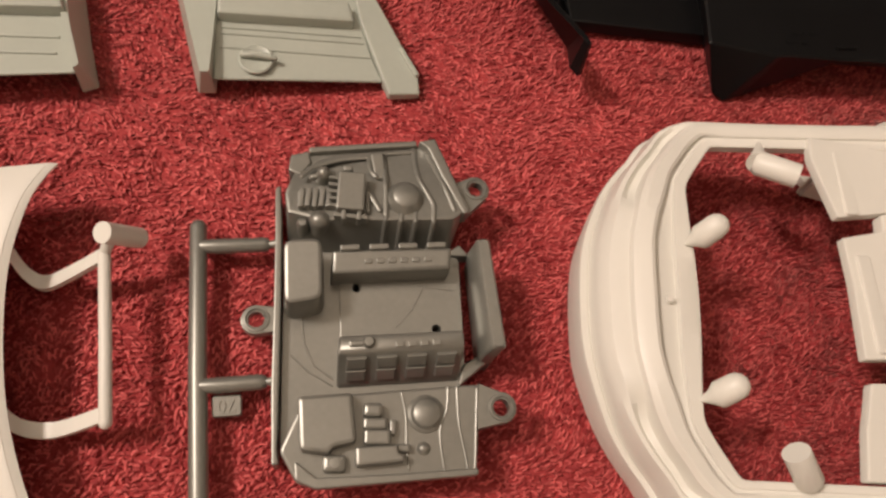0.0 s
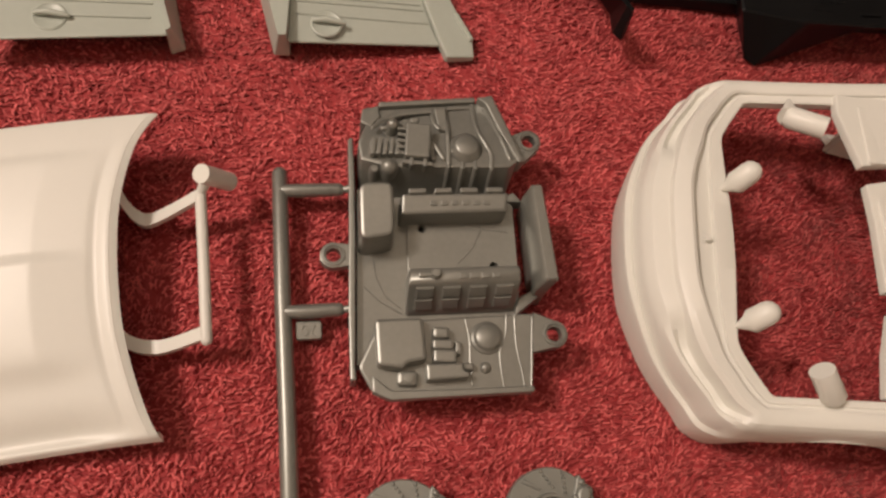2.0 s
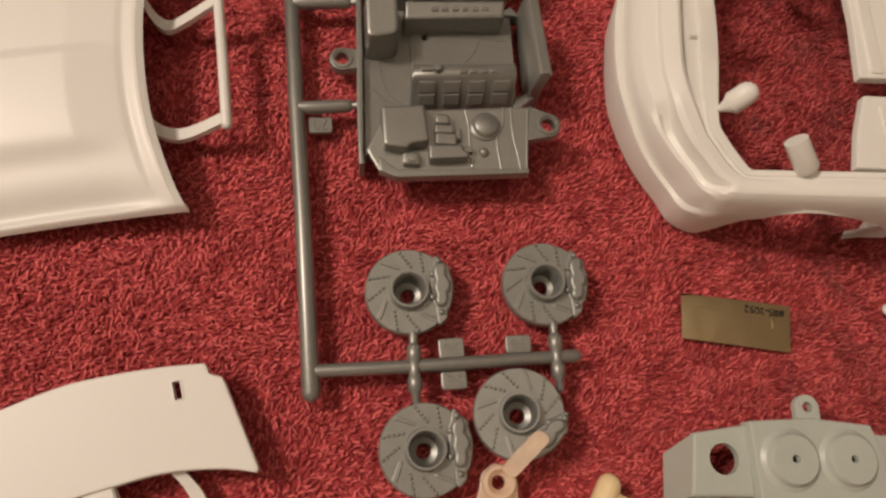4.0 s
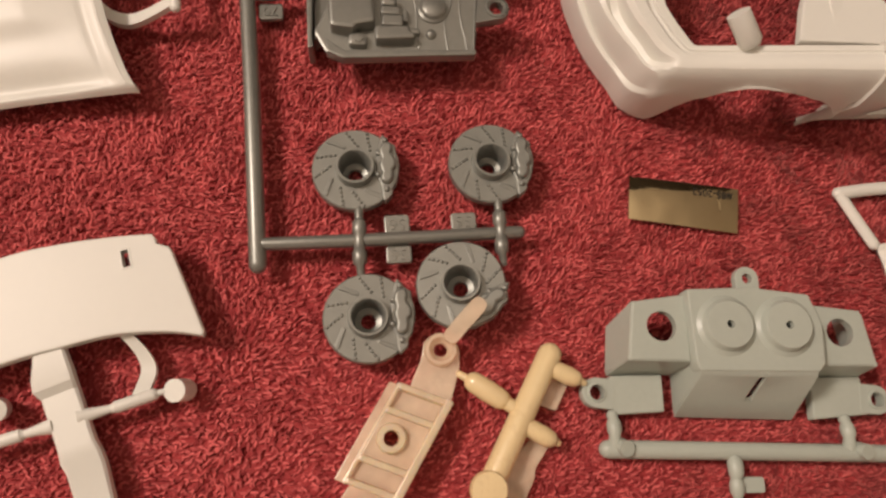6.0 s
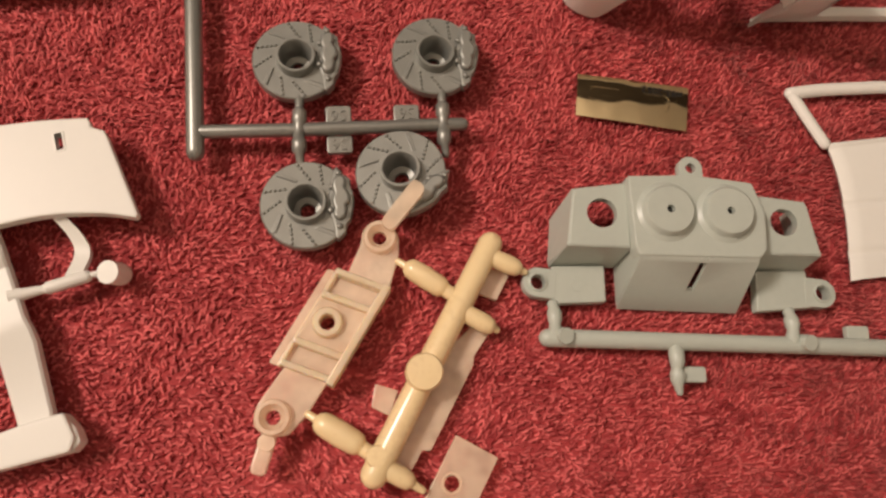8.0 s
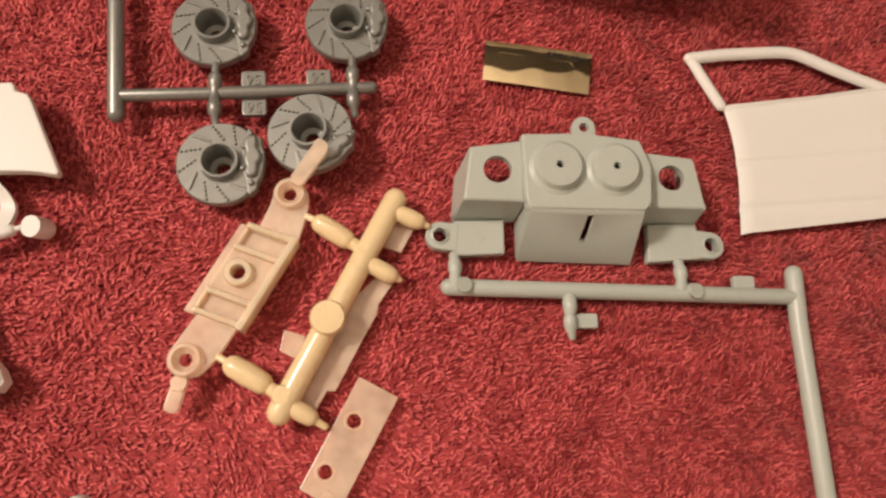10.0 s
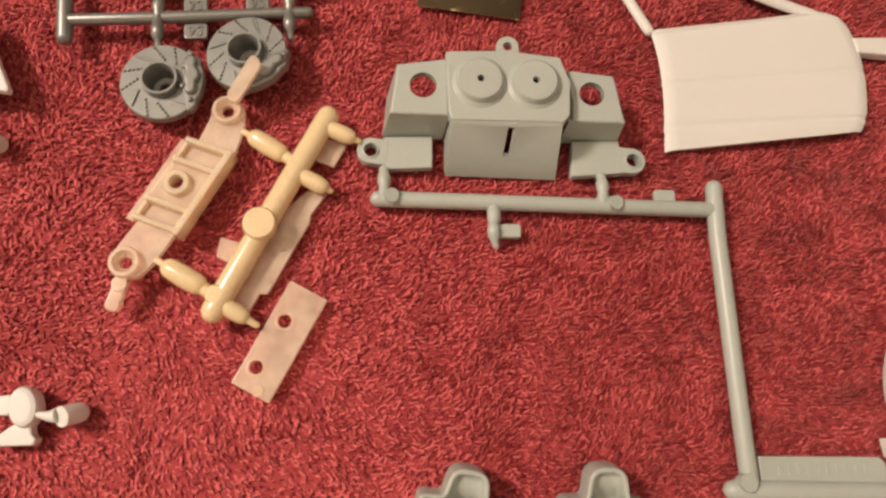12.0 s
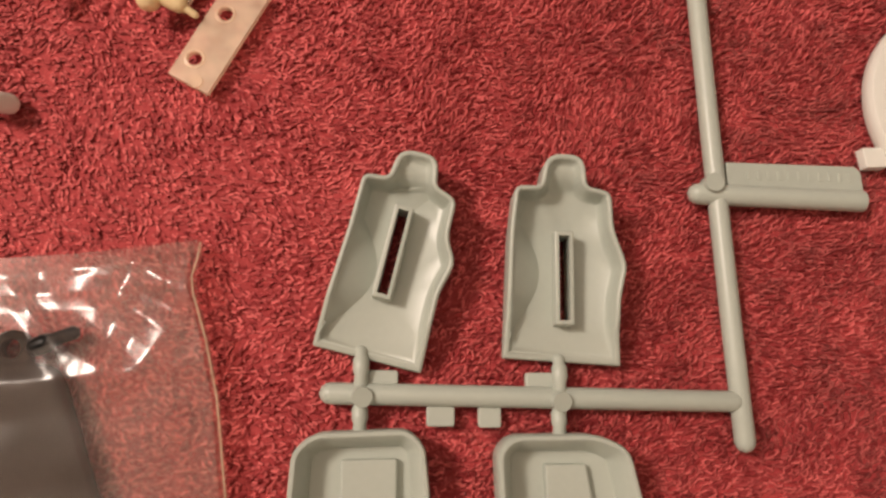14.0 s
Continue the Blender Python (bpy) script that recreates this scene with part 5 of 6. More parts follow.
    for pts, x, y, to in (([(50.2, -39.4), (60.6, -39.0), (60.6, -46.2), (50.4, -46.8)], 47.4, -42.6, (51.0, -43)), ([(91.0, -39.4), (101.6, -39.0), (102.2, -46.6), (90.6, -47.6)], 104.3, -43.7, (100.8, -43.4))):
        bm = bmesh.new()
        prism(bm, outline(pts, 0.4), 0.8, 3.0, 0.35)
        sub("tab", bm)
        bm = bmesh.new()
        lug(bm, x, y, 2.9, 1.4, 0.8, 3.1, to, 2.9)
        lathe(bm, (x, y, 2.9), [(1.9, 0), (1.8, 0.5), (1.5, 0.6), (1.4, 0.0)], 20, True)
        sub("eyelet", bm)
    bm = bmesh.new()
    lathe(bm, (55.0, -43.0, 2.95), [(1.4, 0), (1.3, 0.12), (0, 0.12)], 20)
    sub("ejector_mark", bm)


deck()


def pale_runner(pts, r, ends=(True, True)):
    return runner(pale, pts, r, material=GREY, ends=ends)


pale_runner([(49.2, -53.1, 2.0), (80, -53.6, 2.0), (121.5, -54.3, 2.0)], [1.75, 1.7, 1.7])
pale_runner([(122.4, -49.4, 2.0), (122.2, -60, 2.0), (123.4, -100, 2.0), (125.0, -140, 2.0), (125.8, -157.6, 2.0)], 1.85)
pale_runner([(120.2, -112.4, 2.2), (152.2, -113.2, 2.2)], [2.0, 2.05], (True, False))
pale_runner([(52.8, -149.4, 2.2), (124.0, -150.6, 2.2)], 1.9)
bm = bmesh.new()
prism(bm, outline([(126.2, -111.2), (126.0, -105.9), (151.6, -106.2), (152.8, -107.4), (153.0, -111.6)], 0.4), 0.6, 2.0, 0.3)
tag = part("number_tag", bm, GREY, pale)
bm = bmesh.new()
rng = random.Random(3)
for k in range(11):
    w = rng.uniform(0.6, 1.1)
    prism(bm, rect(130 + k * 2.0, -109.4, 130 + k * 2.0 + w, -107.6, 0.15), 1.9, 2.14, 0.06)
part("moulded_marking", bm, GREY, tag)


def knob(x, y, z, r=1.75, lean=(0.5, -0.6)):
    bm = bmesh.new()
    tube(bm, [(x, y, z - 2.6), (x + lean[0], y + lean[1], z)], [r, r], 20, (False, False))
    part("ejector_post", bm, GREY, pale)


knob(122.2, -111.0, 5.0, 1.8, (0.2, 0.2))
knob(57.9, -149.5, 5.0)
knob(92.2, -150.2, 5.0)
knob(51.6, -52.5, 4.8, 1.5)
knob(99.2, -53.2, 4.8, 1.5)
for x, y0, y1 in ((50.3, -46.6, -52.4), (97.2, -47.2, -52.8), (57.9, -142.0, -148.6), (92.6, -143.2, -149.6), (57.9, -150.4, -156.4), (92.3, -151, -157)):
    bm = bmesh.new()
    m = (y0 + y1) / 2
    tube(bm, [(x, y0 - 0.3, 2.5), (x + 0.05, y0 - 0.9, 2.7), (x + 0.05, y0 - 1.7, 2.9), (x + 0.1, m - 0.3, 3.1), (x + 0.1, m - 1.1, 3.1), (x + 0.1, y1, 2.6)], [1.15, 1.0, 1.4, 1.4, 1.1, 1.4], 14)
    part("gate", bm, GREY, pale)
bm = bmesh.new()
tube(bm, [(73.6, -54.6, 2.4), (73.6, -55.6, 2.8), (73.6, -57.6, 3.0), (73.5, -58.6, 2.8), (73.5, -59.6, 2.8), (73.6, -61.0, 2.6), (73.8, -62.0, 2.2), (74.0, -63.0, 2.0)], [1.1, 1.5, 1.45, 1.05, 1.4, 1.35, 0.9, 0.7], 14)
part("gate", bm, GREY, pale)
bm = bmesh.new()
prism(bm, rect(74.4, -61.2, 79.4, -58.2, 0.6), 1.0, 2.4, 0.3)
part("number_tag", bm, GREY, pale)
for x0, y0, x1, y1 in ((109.0, -52.8, 113.6, -49.9), (58.8, -149, 64.4, -145.4), (86.8, -149.2, 92.2, -145.7), (69.4, -155.0, 74.3, -151.2), (78.4, -155.2, 82.4, -151.2)):
    bm = bmesh.new()
    prism(bm, rect(x0, y0, x1, y1, 0.6), 0.8, 2.2, 0.3)
    part("number_tag", bm, GREY, pale)


def soft_outline(pts, r, n=5):
    """A closed outline whose corners have each their own radius."""
    pts = [Vector(p) for p in pts]
    out = []
    for i, p in enumerate(pts):
        a, b = pts[i - 1] - p, pts[(i + 1) % len(pts)] - p
        d = min(r[i], a.length * 0.48, b.length * 0.48)
        p0, p1 = p + a.normalized() * d, p + b.normalized() * d
        for k in range(n + 1):
            t = k / n
            out.append((1 - t) ** 2 * p0 + 2 * t * (1 - t) * p + t * t * p1)
    return out


def seat_back(pts, slot_c, slot_rz, slot_l, fold):
    """A hollow shell: a rim that dies out towards the open foot, a dished floor and a framed slot."""
    wall = soft_outline(pts, [0.4] + [1.6] * 3 + [1.0, 3.2, 3.2, 1.0] + [1.6] * (len(pts) - 9) + [0.4])
    foot_a, foot_b = Vector(pts[0]), Vector(pts[-1])
    down = (foot_b - foot_a).normalized()

    def rim(x, y):
        d = abs((Vector((x, y)) - foot_a).cross(down))
        t = min(1.0, d / 9.0)
        return 2.42 + 3.38 * t * t * (3 - 2 * t)

    def tip(bm):
        """The shell grows deeper towards its head."""
        for v in bm.verts:
            z = v.co.z * (1 + 0.62 * min(1.1, max(0.0, (v.co.y + 146) / 38)))
            k = (135 - z) / (135 - v.co.z)
            v.co = Vector((61 + (v.co.x - 61) * k, -141.5 + (v.co.y + 141.5) * k, z))
        return bm

    def bed(x, y):
        """The dished floor, shallow under the headrest."""
        t = min(1.0, max(0.0, (abs((Vector((x, y)) - foot_a).cross(down)) - 30.5) / 3.0))
        return 2.4 + 2.3 * t * t * (3 - 2 * t)

    slot = turned(rect(-0.95, -slot_l / 2, 0.95, slot_l / 2, 0.1), slot_rz, slot_c)
    bm = bmesh.new()
    shell = [(0.0, lambda x, y: 0.3), (0.0, lambda x, y: rim(x, y) - 0.35), (0.12, lambda x, y: rim(x, y) - 0.1), (0.35, rim), (0.6, rim), (0.85, lambda x, y: bed(x, y) + 0.96 * (rim(x, y) - bed(x, y))),
             (1.0, lambda x, y: bed(x, y) + 0.88 * (rim(x, y) - bed(x, y))), (1.2, lambda x, y: bed(x, y) + 0.55 * (rim(x, y) - bed(x, y))), (1.55, lambda x, y: bed(x, y) + 0.2 * (rim(x, y) - bed(x, y))), (2.0, lambda x, y: bed(x, y) + 0.04 * (rim(x, y) - bed(x, y))), (2.2, bed)]
    levels = [ring(bm, inset(wall, d) if d else wall, z) for d, z in shell]
    for a, b in zip(levels, levels[1:]):
        bridge(bm, a, b)
    low, high = ring(bm, slot, 0.3), ring(bm, slot, 2.4)
    bridge(bm, low, high)
    cap(bm, [levels[0], low])
    cap(bm, [levels[-1], high])
    back = part("seat_back", tip(bm), GREY, pale, "hollow back of a bucket seat", 50)
    bm = bmesh.new()
    prism(bm, turned(rect(-1.75, -slot_l / 2 - 0.8, 1.75, slot_l / 2 + 0.8, 0.35), slot_rz, slot_c), 2.3, 5.3, 0.3, [slot])
    part("slot_frame", tip(bm), GREY, back)
    for a, b, c in fold:
        bm = bmesh.new()
        n = 20
        rows = []
        for k in range(n + 1):
            t = k / n
            p = Vector(a).lerp(Vector(b), t)
            q = p + Vector(c) * math.sin(math.pi * t) ** 1.4
            m = p.lerp(q, 0.45)
            rows.append([Vector((p.x, p.y, rim(p.x, p.y) - 0.3)), Vector((m.x, m.y, 4.0)), Vector((q.x, q.y, 2.42)), Vector((p.x, p.y, 2.3))])
        loft(bm, rows)
        part("bolster", tip(bm), GREY, back, smooth=60)
    return back


seat_back([(49.4, -141.2), (52.2, -131.4), (55.4, -120.4), (57.7, -110.9), (62.2, -111.5), (64.2, -106.2), (71.3, -107.6), (70.9, -113.2), (74.5, -115.6), (72.9, -122.5), (74.2, -127), (71.3, -132.5), (69.9, -138.5), (68.4, -145.9)],
          (63.2, -125.0), -13.5, 15.4, [((50.6, -139.6, 0), (57.2, -115.0, 0), (6.2, -1.6, 0))])
seat_back([(82.8, -143.2), (83.4, -131), (83.9, -121.2), (85.0, -112.6), (89.6, -112.6), (90.8, -106.5), (97.9, -106.7), (98.2, -112.6), (102.6, -113.5), (102.8, -120.5), (105.0, -127), (103.5, -133), (103.2, -138), (104.0, -144.5)],
          (93.6, -129.2), -1.0, 15.2, [((83.9, -140, 0), (85.2, -115.5, 0), (5.0, -0.6, 0))])


def seat_pan(pts, box):
    wall = outline(pts, 2.4, 6)
    bm = bmesh.new()
    prism(bm, wall, 0.3, 1.6, 0.0)
    pan = part("seat_cushion", bm, GREY, pale, "hollow underside of a bucket seat cushion")
    bm = bmesh.new()
    a = [ring(bm, wall, 1.5), ring(bm, wall, 7.2), ring(bm, inset(wall, 0.3), 7.6), ring(bm, inset(wall, 0.8), 7.6), ring(bm, inset(wall, 1.2), 7.2), ring(bm, inset(wall, 3.0), 1.5)]
    for p, q in zip(a, a[1:]):
        bridge(bm, p, q)
    part("rim", bm, GREY, pan)
    bm = bmesh.new()
    prism(bm, outline(box, 0.5), 1.4, 3.4, 0.4)
    part("locating_block", bm, GREY, pan)


seat_pan([(46.4, -180), (46.6, -168), (47.2, -158.6), (50.6, -155.8), (66.2, -155.2), (69.0, -157.8), (69.9, -166), (70.6, -180)], [(55, -178), (55, -160.4), (64.4, -160.2), (64.6, -178)])
seat_pan([(81.0, -180), (81.4, -168), (81.0, -158.8), (83.6, -156.2), (98.0, -156.0), (103.4, -158.4), (105.3, -167), (108, -180)], [(90, -178), (89.6, -161.2), (96.8, -161.2), (99.5, -178)])

# ---------------------------------------------------------------- clear parts

glow = thing("clear_parts_sprue", (20, -60, 0), "yellowed translucent sprue with clear lamp lenses", "sprue")


def clear_parts():
    ax = Vector((0.485, 0.875))
    bx = Vector((0.935, -0.355))
    c0 = Vector((8.6, -51.6))

    def q(a, b):
        p = c0 + ax * a + bx * b
        return p.x, p.y

    bm = bmesh.new()
    prism(bm, outline([q(-10.2, -6.2), q(10.0, -6.2), q(10.6, 6.2), q(-9.6, 6.2)], 0.4), 1.2, 2.4, 0.2, [circle(*q(0.2, -0.6), 1.35, 20)])
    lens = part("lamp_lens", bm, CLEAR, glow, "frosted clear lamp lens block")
    for a in (-9.4, -4.9, 4.8, 9.6):
        bm = bmesh.new()
        prism(bm, bar(q(a, -4.2), q(a + 0.2, 5.8), 1.25, 0.4), 2.3, 5.6, 0.4)
        part("divider", bm, FROST, lens)
    for b, w, h in ((-4.2, 0.9, 3.6), (5.6, 1.5, 6.2)):
        bm = bmesh.new()
        prism(bm, bar(q(-10.2, b), q(10.4, b), w, 0.3), 1.3, h, 0.3)
        part("side_wall", bm, FROST, lens)
    bm = bmesh.new()
    prism(bm, outline([q(-4.6, -4.2), q(4.6, -4.2), q(4.8, 5.4), q(-4.4, 5.4)], 0.4), 2.3, 3.9, 0.3, [circle(*q(0.2, -0.6), 1.35, 20)])
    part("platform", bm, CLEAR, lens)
    bm = bmesh.new()
    lathe(bm, (-1.5, -72.2, 3.5), [(1.6, 0), (1.5, 0.5), (0, 0.55)], 20)
    part("ejector_mark", bm, CLEAR, lens)
    bm = bmesh.new()
    p = q(0.2, -0.6)
    lathe(bm, (*p, 2.3), [(2.9, 0), (2.8, 2.6), (2.5, 3.0), (1.5, 3.0), (1.4, 0)], 28, True)
    part("boss", bm, FROST, lens)
    # arms with eyelets
    for lx, ly, pts in ((17.2, -34.9, [q(9.6, -2.2), q(10.2, 6.0), (20.9, -38.2), (20.9, -34.6), (19.4, -31.9), (16.4, -31.4), (14.0, -33.2), (13.6, -36.4)]), (-0.6, -68.0, [q(-9.8, -3.2), q(-9.4, 5.0), (5.2, -67.6), (2.2, -71.0), (-1.4, -71.6), (-4.0, -69.4), (-3.6, -66.0)])):
        bm = bmesh.new()
        prism(bm, outline(pts, 0.8), 2.6, 3.8, 0.25, [circle(lx, ly, 1.3, 18)])
        part("arm", bm, CLEAR, lens)
        bm = bmesh.new()
        lathe(bm, (lx, ly, 2.4), [(3.2, 0), (3.2, 2.4), (2.9, 2.9), (2.3, 2.9), (1.9, 2.0), (1.3, 1.2), (1.3, 0)], 30, True)
        part("eyelet", bm, CLEAR, lens)
    low, high = bar((18.2, -33.6), (24.3, -26.8), 3.2, 1.5), bar((18.2, -33.6), (24.3, -26.8), 3.0, 1.45)
    bm = bmesh.new()
    loft(bm, [[Vector((p.x, p.y, 5.2 + dz + 6.0 * (p - Vector((18.6, -33.2))).length / 8.2)) for p in pts] for pts, dz in ((low, 0), (high, 1.1))])
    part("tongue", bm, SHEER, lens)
    bm = bmesh.new()
    prism(bm, bar((-1.0, -70.4), (-2.9, -77.6), 2.9, 1.1), 2.2, 3.6, 0.4)
    part("tongue", bm, SHEER, lens)
    # runner with its gates
    runner(glow, [(38.2, -35.6, 4.0), (28, -56, 4.0), (17.2, -77.6, 4.0)], [2.35, 2.4, 2.45], material=AMBER, n=20)
    bm = bmesh.new()
    lathe(bm, (25.6, -60.2, 3.4), [(3.0, 0), (3.4, 1.4), (3.4, 3.6), (3.1, 4.2), (0, 4.4)], 32)
    part("ejector_post", bm, AMBER, glow)
    bm = bmesh.new()
    lathe(bm, (17.6, -74.6, 4.0), [(2.0, 0), (2.0, 2.0), (1.7, 2.4), (0, 2.5)], 24)
    part("ejector_post", bm, AMBER, glow)
    for pts, r in (([(31.6, -46.0, 4.0), (28.4, -44.0, 4.0), (23.6, -41.0, 4.0), (20.8, -39.4, 3.6)], [1.3, 1.85, 1.85, 0.8]), ([(17.6, -74.8, 4.0), (13.6, -72.2, 4.0), (8.4, -69.2, 4.0), (5.4, -67.4, 3.6)], [1.6, 2.0, 2.0, 0.8]),
                   ([(37.6, -37.8, 4.0), (42.2, -39.8, 4.0), (44.8, -40.8, 3.4)], [2.0, 1.8, 0.8]), ([(32.6, -48.6, 4.0), (37.0, -51.0, 4.0), (39.2, -52.0, 3.4)], [2.0, 1.8, 0.8]), ([(17.2, -75.6, 4.0), (22.0, -78.0, 4.0), (25.6, -80.2, 3.2)], [2.1, 2.0, 0.9])):
        bm = bmesh.new()
        a, b, c = (Vector(p) for p in (pts[0], pts[1], pts[-2]))
        e = Vector(pts[-1])
        fat = max(r)
        tube(bm, [a, a.lerp(b, 0.8)], 1.35, 14)
        if len(pts) > 3:
            tube(bm, [b, b.lerp(c, 0.5), c], [fat * 1.08, fat * 1.15, fat * 1.08], 18)
            tube(bm, [c, c.lerp(e, 0.5), e], [1.2, 0.75, 0.7], 12)
        else:
            tube(bm, [a, b.lerp(a, 0.1), b.lerp(e, 0.2)], [1.7, 1.85, 1.7], 18)
            tube(bm, [b, e.lerp(b, 0.4), e], [1.3, 0.8, 0.7], 12)
        part("gate", bm, AMBER, glow)
    for pts in ([(37.8, -39.6), (42.4, -40.6), (39.6, -46.0), (35.6, -44.6)], [(35.6, -50.2), (38.6, -51.6), (35.2, -56.6), (35.0, -58.4), (27.2, -73.6), (25.6, -73.6), (23.6, -77.4), (19.4, -75.6), (27.4, -58.2)], [(17.0, -61.8), (21.2, -63.0), (19.8, -67.6), (16.4, -66.0)]):
        bm = bmesh.new()
        prism(bm, outline(pts, 0.3), 0.6, 1.7, 0.15)
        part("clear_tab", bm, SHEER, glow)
    bm = bmesh.new()
    for k in range(9):
        t = k / 8
        p = Vector((36.2, -53.0)).lerp(Vector((24.0, -75.6)), t)
        prism(bm, turned(rect(-0.9, -0.1, 0.9, 0.1, 0.05), 25 + 40 * (k % 2), p), 1.65, 1.85, 0.03)
    part("moulded_marking", bm, CLEAR, glow)
    bm = bmesh.new()
    holes = [circle(30.9, -79.2, 1.35, 18), circle(25.8, -88.4, 1.35, 18)]
    prism(bm, outline([(31.7, -70.8), (39.3, -74.8), (28.6, -95.4), (21.1, -91.4)], 0.3), 1.0, 2.2, 0.2, holes)
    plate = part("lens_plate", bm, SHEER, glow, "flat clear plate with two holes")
    for x, y in ((30.9, -79.2), (25.8, -88.4)):
        bm = bmesh.new()
        lathe(bm, (x, y, 2.1), [(2.0, 0), (1.9, 0.2), (1.6, 0.25), (1.4, 0)], 22, True)
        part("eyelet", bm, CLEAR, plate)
    bm = bmesh.new()
    lathe(bm, (26.4, -93.0, 2.1), [(1.3, 0), (1.2, 0.3), (0, 0.35)], 16)
    part("ejector_mark", bm, SHEER, plate)


clear_parts()

# ---------------------------------------------------------------- white car door


def car_door():
    door = thing("side_door", (135, -20, 0), "white plastic model car door with open window frame", "car door")
    bm = bmesh.new()
    left = smooth_curve([(111.4, -10.8, 0), (112.2, -15, 0), (112.9, -21, 0), (113.2, -29, 0), (112.8, -40.4, 0)], 24)
    right = smooth_curve([(153.4, -4.6, 0), (157.4, -5.2, 0), (160.0, -9.6, 0), (161.6, -17, 0), (161.9, -23, 0), (161.2, -30.4, 0), (159.6, -34.4, 0)], 24)

    def f(u, v):
        k = v * 24
        i = min(int(k), 23)
        a, b = left[i].lerp(left[i + 1], k - i), right[i].lerp(right[i + 1], k - i)
        p = a.lerp(b, u)
        z = 2.2 - 3.6 * (v - 0.42) ** 2
        z -= 0.30 * math.exp(-((v - (0.62 - 0.06 * u)) / 0.016) ** 2)
        z -= 0.40 * math.exp(-((v - (0.87 - 0.02 * u)) / 0.014) ** 2)
        z += 0.5 * math.exp(-((v - 0.05) / 0.04) ** 2)
        z -= 0.8 * max(0, abs(u - 0.5) - 0.47) / 0.03
        return p.x, p.y, z

    sheet(bm, f, 30, 80, -1.4)
    part("door_skin", bm, WHITE, door, smooth=50)
    bm = bmesh.new()
    spine = smooth_curve([(111.0, -10.6, 1.0), (108.2, -5.4, 1.0), (105.0, 0.8, 1.0)], 8)
    tube(bm, spine, 1.3, 10, squash=0.8)
    spine = [(105.0, 0.8, 1.0), (112, 2.0, 1.0), (120, 2.8, 1.0), (127.4, 3.4, 1.0), (132, 2.6, 1.0), (138, 0.0, 1.0), (144, -2.4, 1.0), (150, -4.6, 1.0), (154.5, -6.4, 1.0)]
    tube(bm, smooth_curve(spine, 30), 1.45, 10, squash=0.8)
    part("window_frame", bm, WHITE, door)
    bm = bmesh.new()
    prism(bm, outline([(160, -11.2), (174, -10.6), (174, -16.0), (160.6, -15.0)], 0.3), -0.3, 2.2, 0.4)
    part("sprue_stub", bm, WHITE, door)


car_door()

# ---------------------------------------------------------------- white wing mirror


def wing_mirror():
    mirror = thing("wing_mirror", (-16, -98, 0), "small white plastic wing mirror with its sprue peg", "car mirror")
    bm = bmesh.new()
    prism(bm, turned(circle(0, 0, 2.9, 28, 4.0), 12, (-16.6, -96.0)), 1.0, 4.8, 1.2)
    part("mirror_head", bm, WHITE, mirror)
    bm = bmesh.new()
    prism(bm, outline([(-18.6, -99.4), (-15.2, -98.6), (-14.8, -101.2), (-13.8, -101.8), (-14.2, -103.2), (-22, -103.4), (-22, -102)], 0.5), 0.4, 3.2, 0.4)
    prism(bm, outline([(-19.4, -93.6), (-22.6, -94.0), (-22.6, -97.6), (-19.4, -97.6)], 0.5), 0.4, 3.4, 0.4)
    part("mirror_foot", bm, WHITE, mirror)
    bm = bmesh.new()
    tube(bm, [(-14.0, -97.4, 3.8), (-11.6, -97.8, 4.0), (-10.0, -97.6, 4.2)], [0.5, 1.0, 1.5], 14, (False, False))
    tube(bm, [(-8.9, -97.9, 5.0), (-7.0, -97.0, 1.6)], 2.0, 22, (False, True))
    part("sprue_peg", bm, WHITE, mirror)
    # it lies in a hollow of the towel
    mirror.location += Vector((-1.4, 0.1, -3.0)) * MM


wing_mirror()

# ---------------------------------------------------------------- round white part at the edge


def round_part():
    cup = thing("round_cover", (176, -95, 0), "round cream white plastic cover with a small tab", "car part")
    bm = bmesh.new()
    lathe(bm, (176.2, -93.5, 0.4), [(20.6, 0), (21.4, 1.2), (21.4, 3.4), (20.8, 4.2), (18.6, 4.4), (17.8, 3.6), (17.2, 1.6), (0, 1.6)], 72)
    part("cover", bm, WHITE, cup)
    bm = bmesh.new()
    prism(bm, outline([(153.0, -102.6), (157.5, -102.4), (158.0, -106.4), (153.6, -106.6)], 0.4), 0.5, 2.8, 0.3)
    part("tab", bm, WHITE, cup)


round_part()

# ---------------------------------------------------------------- black parts in a clear bag


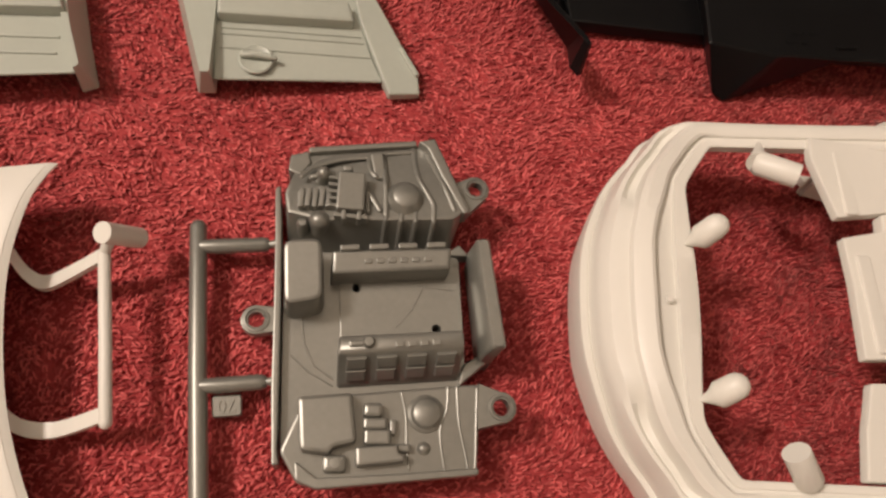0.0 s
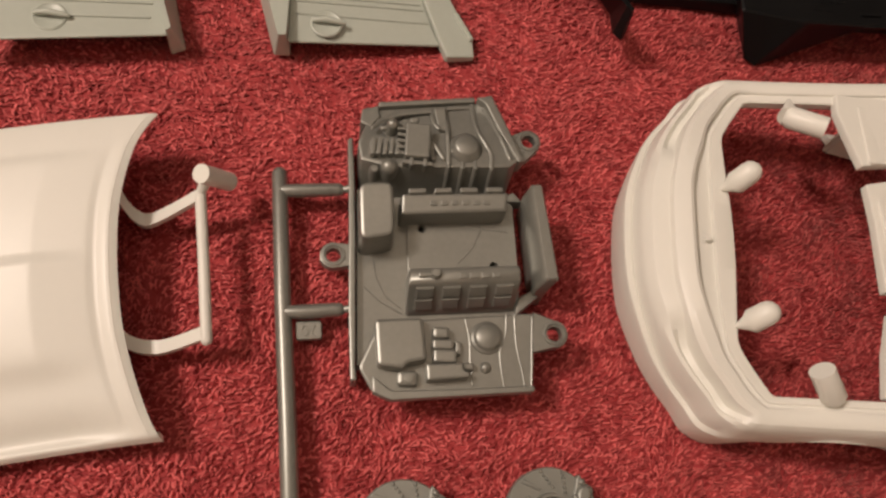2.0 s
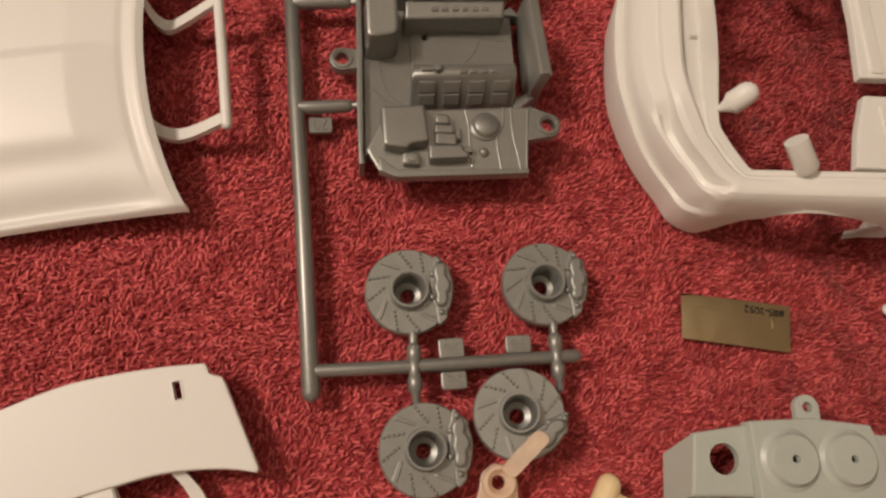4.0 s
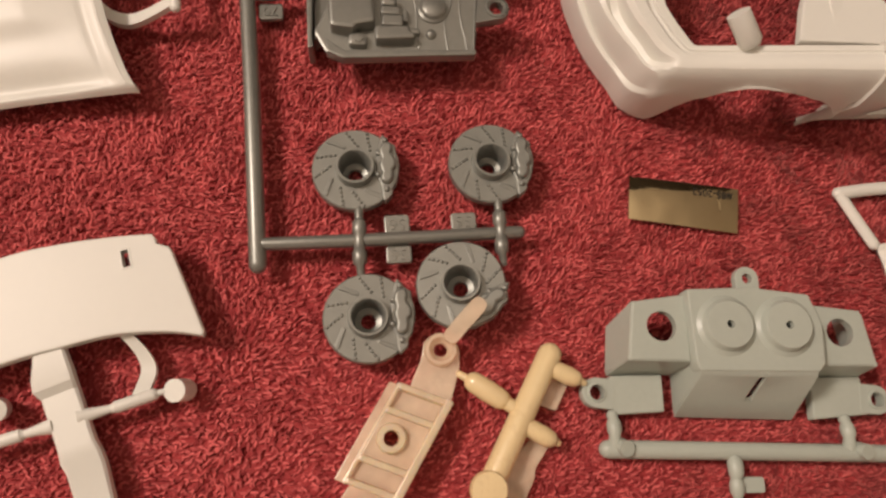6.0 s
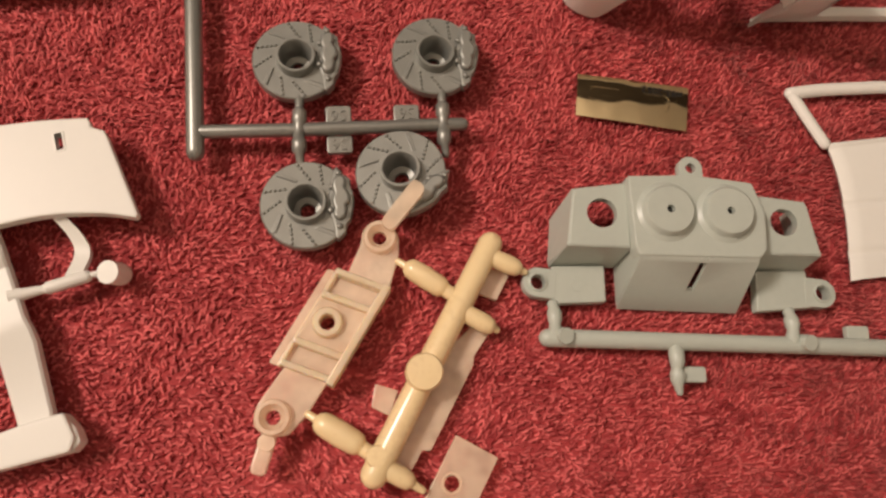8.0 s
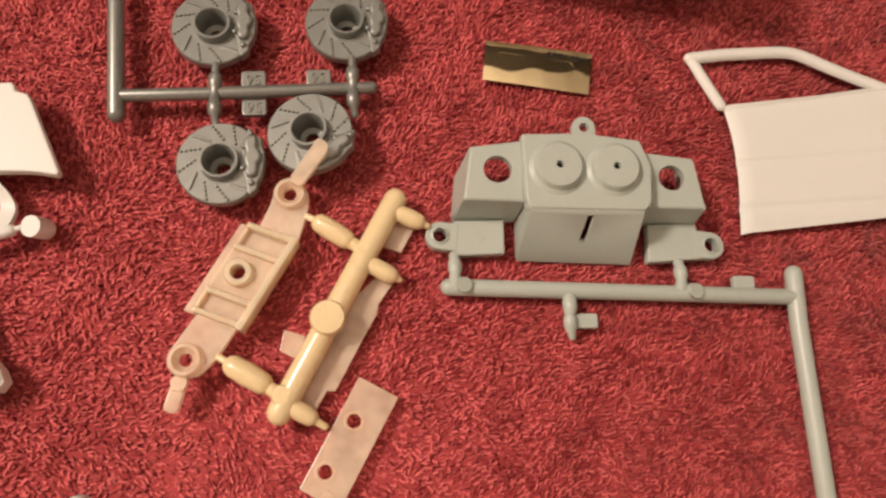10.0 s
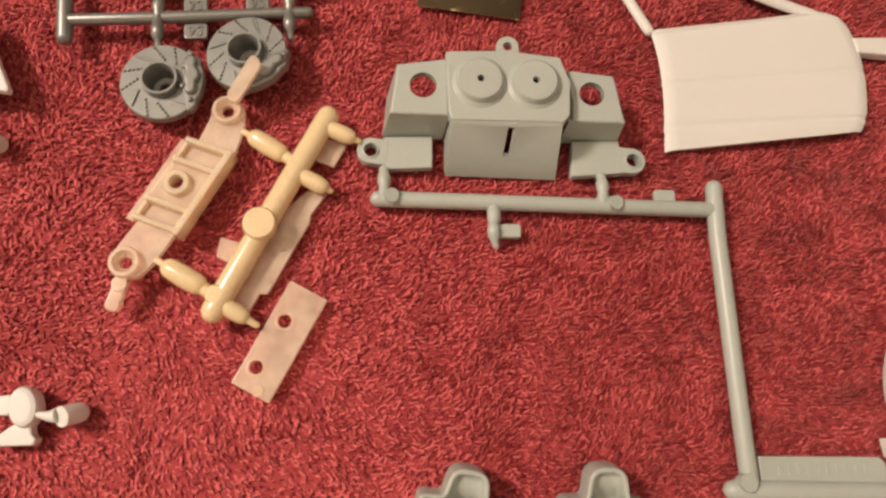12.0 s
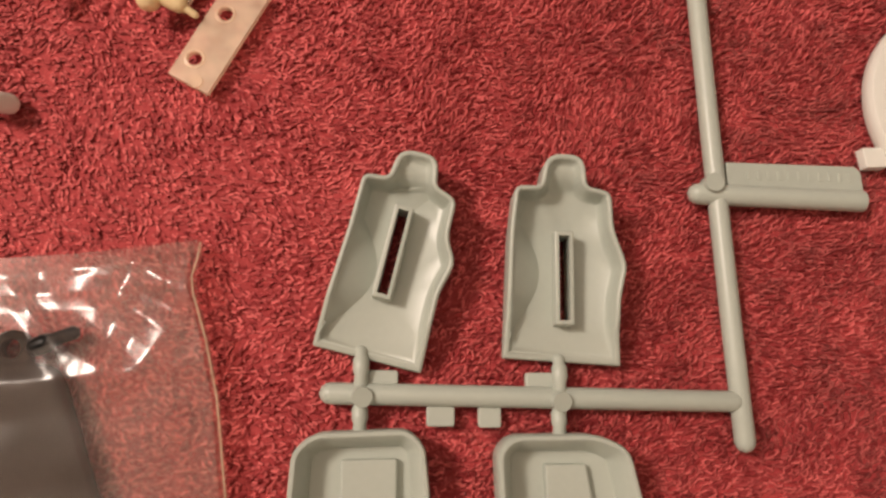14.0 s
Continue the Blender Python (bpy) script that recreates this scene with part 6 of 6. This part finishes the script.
def bagged_parts():
    black = thing("wheel_well_part", (-2, -155, 0), "smoky brown clear plastic part with raised rim in the bag", "car part")
    bm = bmesh.new()
    wall = outline([(-30, -146.4), (4.6, -144.4), (7.6, -146.6), (16.6, -170), (16.6, -182), (-30, -182)], 2.0, 5)
    prism(bm, wall, 0.3, 2.6, 0.4)
    part("tray", bm, SMOKE, black)
    bm = bmesh.new()
    prism(bm, wall, 2.4, 4.4, 0.5, [inset(wall, 1.7)])
    part("rim", bm, SMOKE, black)
    bm = bmesh.new()
    lug(bm, -0.6, -142.2, 3.2, 1.6, 1.2, 3.4, (-0.4, -145.4), 3.2)
    part("eyelet", bm, SMOKE, black)
    pin = thing("axle_pin", (6, -140, 0), "short black plastic pin inside the bag", "car part", "black pins")
    bm = bmesh.new()
    tube(bm, [(3.4, -141.8, 2.6), (5.0, -141.2, 3.0)], 1.7, 16)
    tube(bm, [(5.0, -141.0, 2.6), (8.6, -139.4, 1.6)], 1.25, 16)
    part("shaft", bm, BLACK, pin)
    pin = thing("axle_pin", (-5, -142, 0), "short black plastic pin inside the bag", "car part", "black pins")
    bm = bmesh.new()
    tube(bm, [(-9.5, -143.2, 2.2), (-4.6, -141.2, 2.2)], 1.6, 16)
    part("shaft", bm, BLACK, pin)

    bag = thing("plastic_bag", (0, -150, 0), "crumpled clear polythene bag holding black parts", "bag")
    edge_top = smooth_curve([(-40, -129.4, 0), (-9, -126.6, 0), (10, -125.0, 0), (27.0, -122.6, 0), (29.2, -123.2, 0)], 20)
    folds = [((-40, -131.5), (8, -128.6), 2.6, 1.7), ((8, -128.6), (27, -127.0), 3.0, 2.2), ((16, -126), (28, -132.5), 2.4, 1.9), ((27.8, -122.4), (28.6, -134.0), 2.0, 1.6), ((-8, -133.6), (24, -131.6), 1.8, 1.3), ((17.5, -131), (14.5, -150), 2.2, 1.2),
             ((14, -131.5), (26, -139.8), 2.4, 1.4), ((25.5, -139.5), (20, -147), 2.4, 1.6), ((-3, -131), (8, -143), 1.4, 1.0), ((8, -141), (17, -147), 3.2, 1.9), ((10, -146), (17, -158), 2.4, 1.3), ((24, -150), (31, -170), 2.8, 1.3), ((20, -124), (17.5, -133), 1.8, 1.4)]

    def crease(p):
        z = 0.0
        for a, b, w, h in folds:
            a, b = Vector(a), Vector(b)
            t = max(0.0, min(1.0, (p - a).dot(b - a) / (b - a).length_squared))
            d = (p - a.lerp(b, t)).length
            z += h * max(0.0, 1 - d / (w * 1.6)) * (0.35 + 0.65 * math.sin(math.pi * (0.15 + 0.7 * t)))
        return z

    for top in (True, False):
        bm = bmesh.new()

        def f(u, v, top=top):
            k = u * 20
            i = min(int(k), 19)
            a = edge_top[i].lerp(edge_top[i + 1], k - i)
            right = spline([(0, 29.2), (0.04, 29.0), (0.10, 28.1), (0.15, 28.6), (0.28, 31.2), (0.45, 33.8), (0.7, 36.0), (1, 38.4)], v)
            x = a.x + (right - 29.2) * u
            y = a.y - 60 * v
            if not top:
                return x, y, 0.15
            p = Vector((x, y, 0))
            deep = 60 * v
            z = 0.7 + 0.13 * min(deep, 9.0) + 0.26 * max(0.0, min(deep - 9.0, 13.0))
            z += 0.16 * max(0.0, min(x - 2.0, 24.0)) * (1 - min(1.0, max(0.0, deep - 9.0) / 16.0))
            z += 0.26 * noise.noise(p / 8) + 0.4 * abs(noise.noise(p / 14 + Vector((3, 1, 0)))) - 0.2
            z += 0.38 * crease(p.to_2d()) * min(1.0, deep / 2)
            hem = min(1.0, (1 - u) * 14) * min(1.0, 0.35 + deep / 2.0)
            return x, y, 0.35 + max(0.1, z) * hem

        skin(bm, f, 150, 140)
        o = part("film", bm, FILM, bag, smooth=180)
        if o.data.polygons[0].normal.z < 0:
            o.data.flip_normals()
    bm = bmesh.new()
    tube(bm, [(28.8, -123.2, 1.0), (28.6, -125.6, 1.1), (27.7, -129.2, 1.1), (28.2, -132.2, 1.1), (30.8, -140, 1.1), (33.4, -150.2, 1.1), (35.6, -165.2, 1.1), (38.0, -181, 1.1)], 0.22, 6)
    part("side_seam", bm, CLEAR, bag)


bagged_parts()
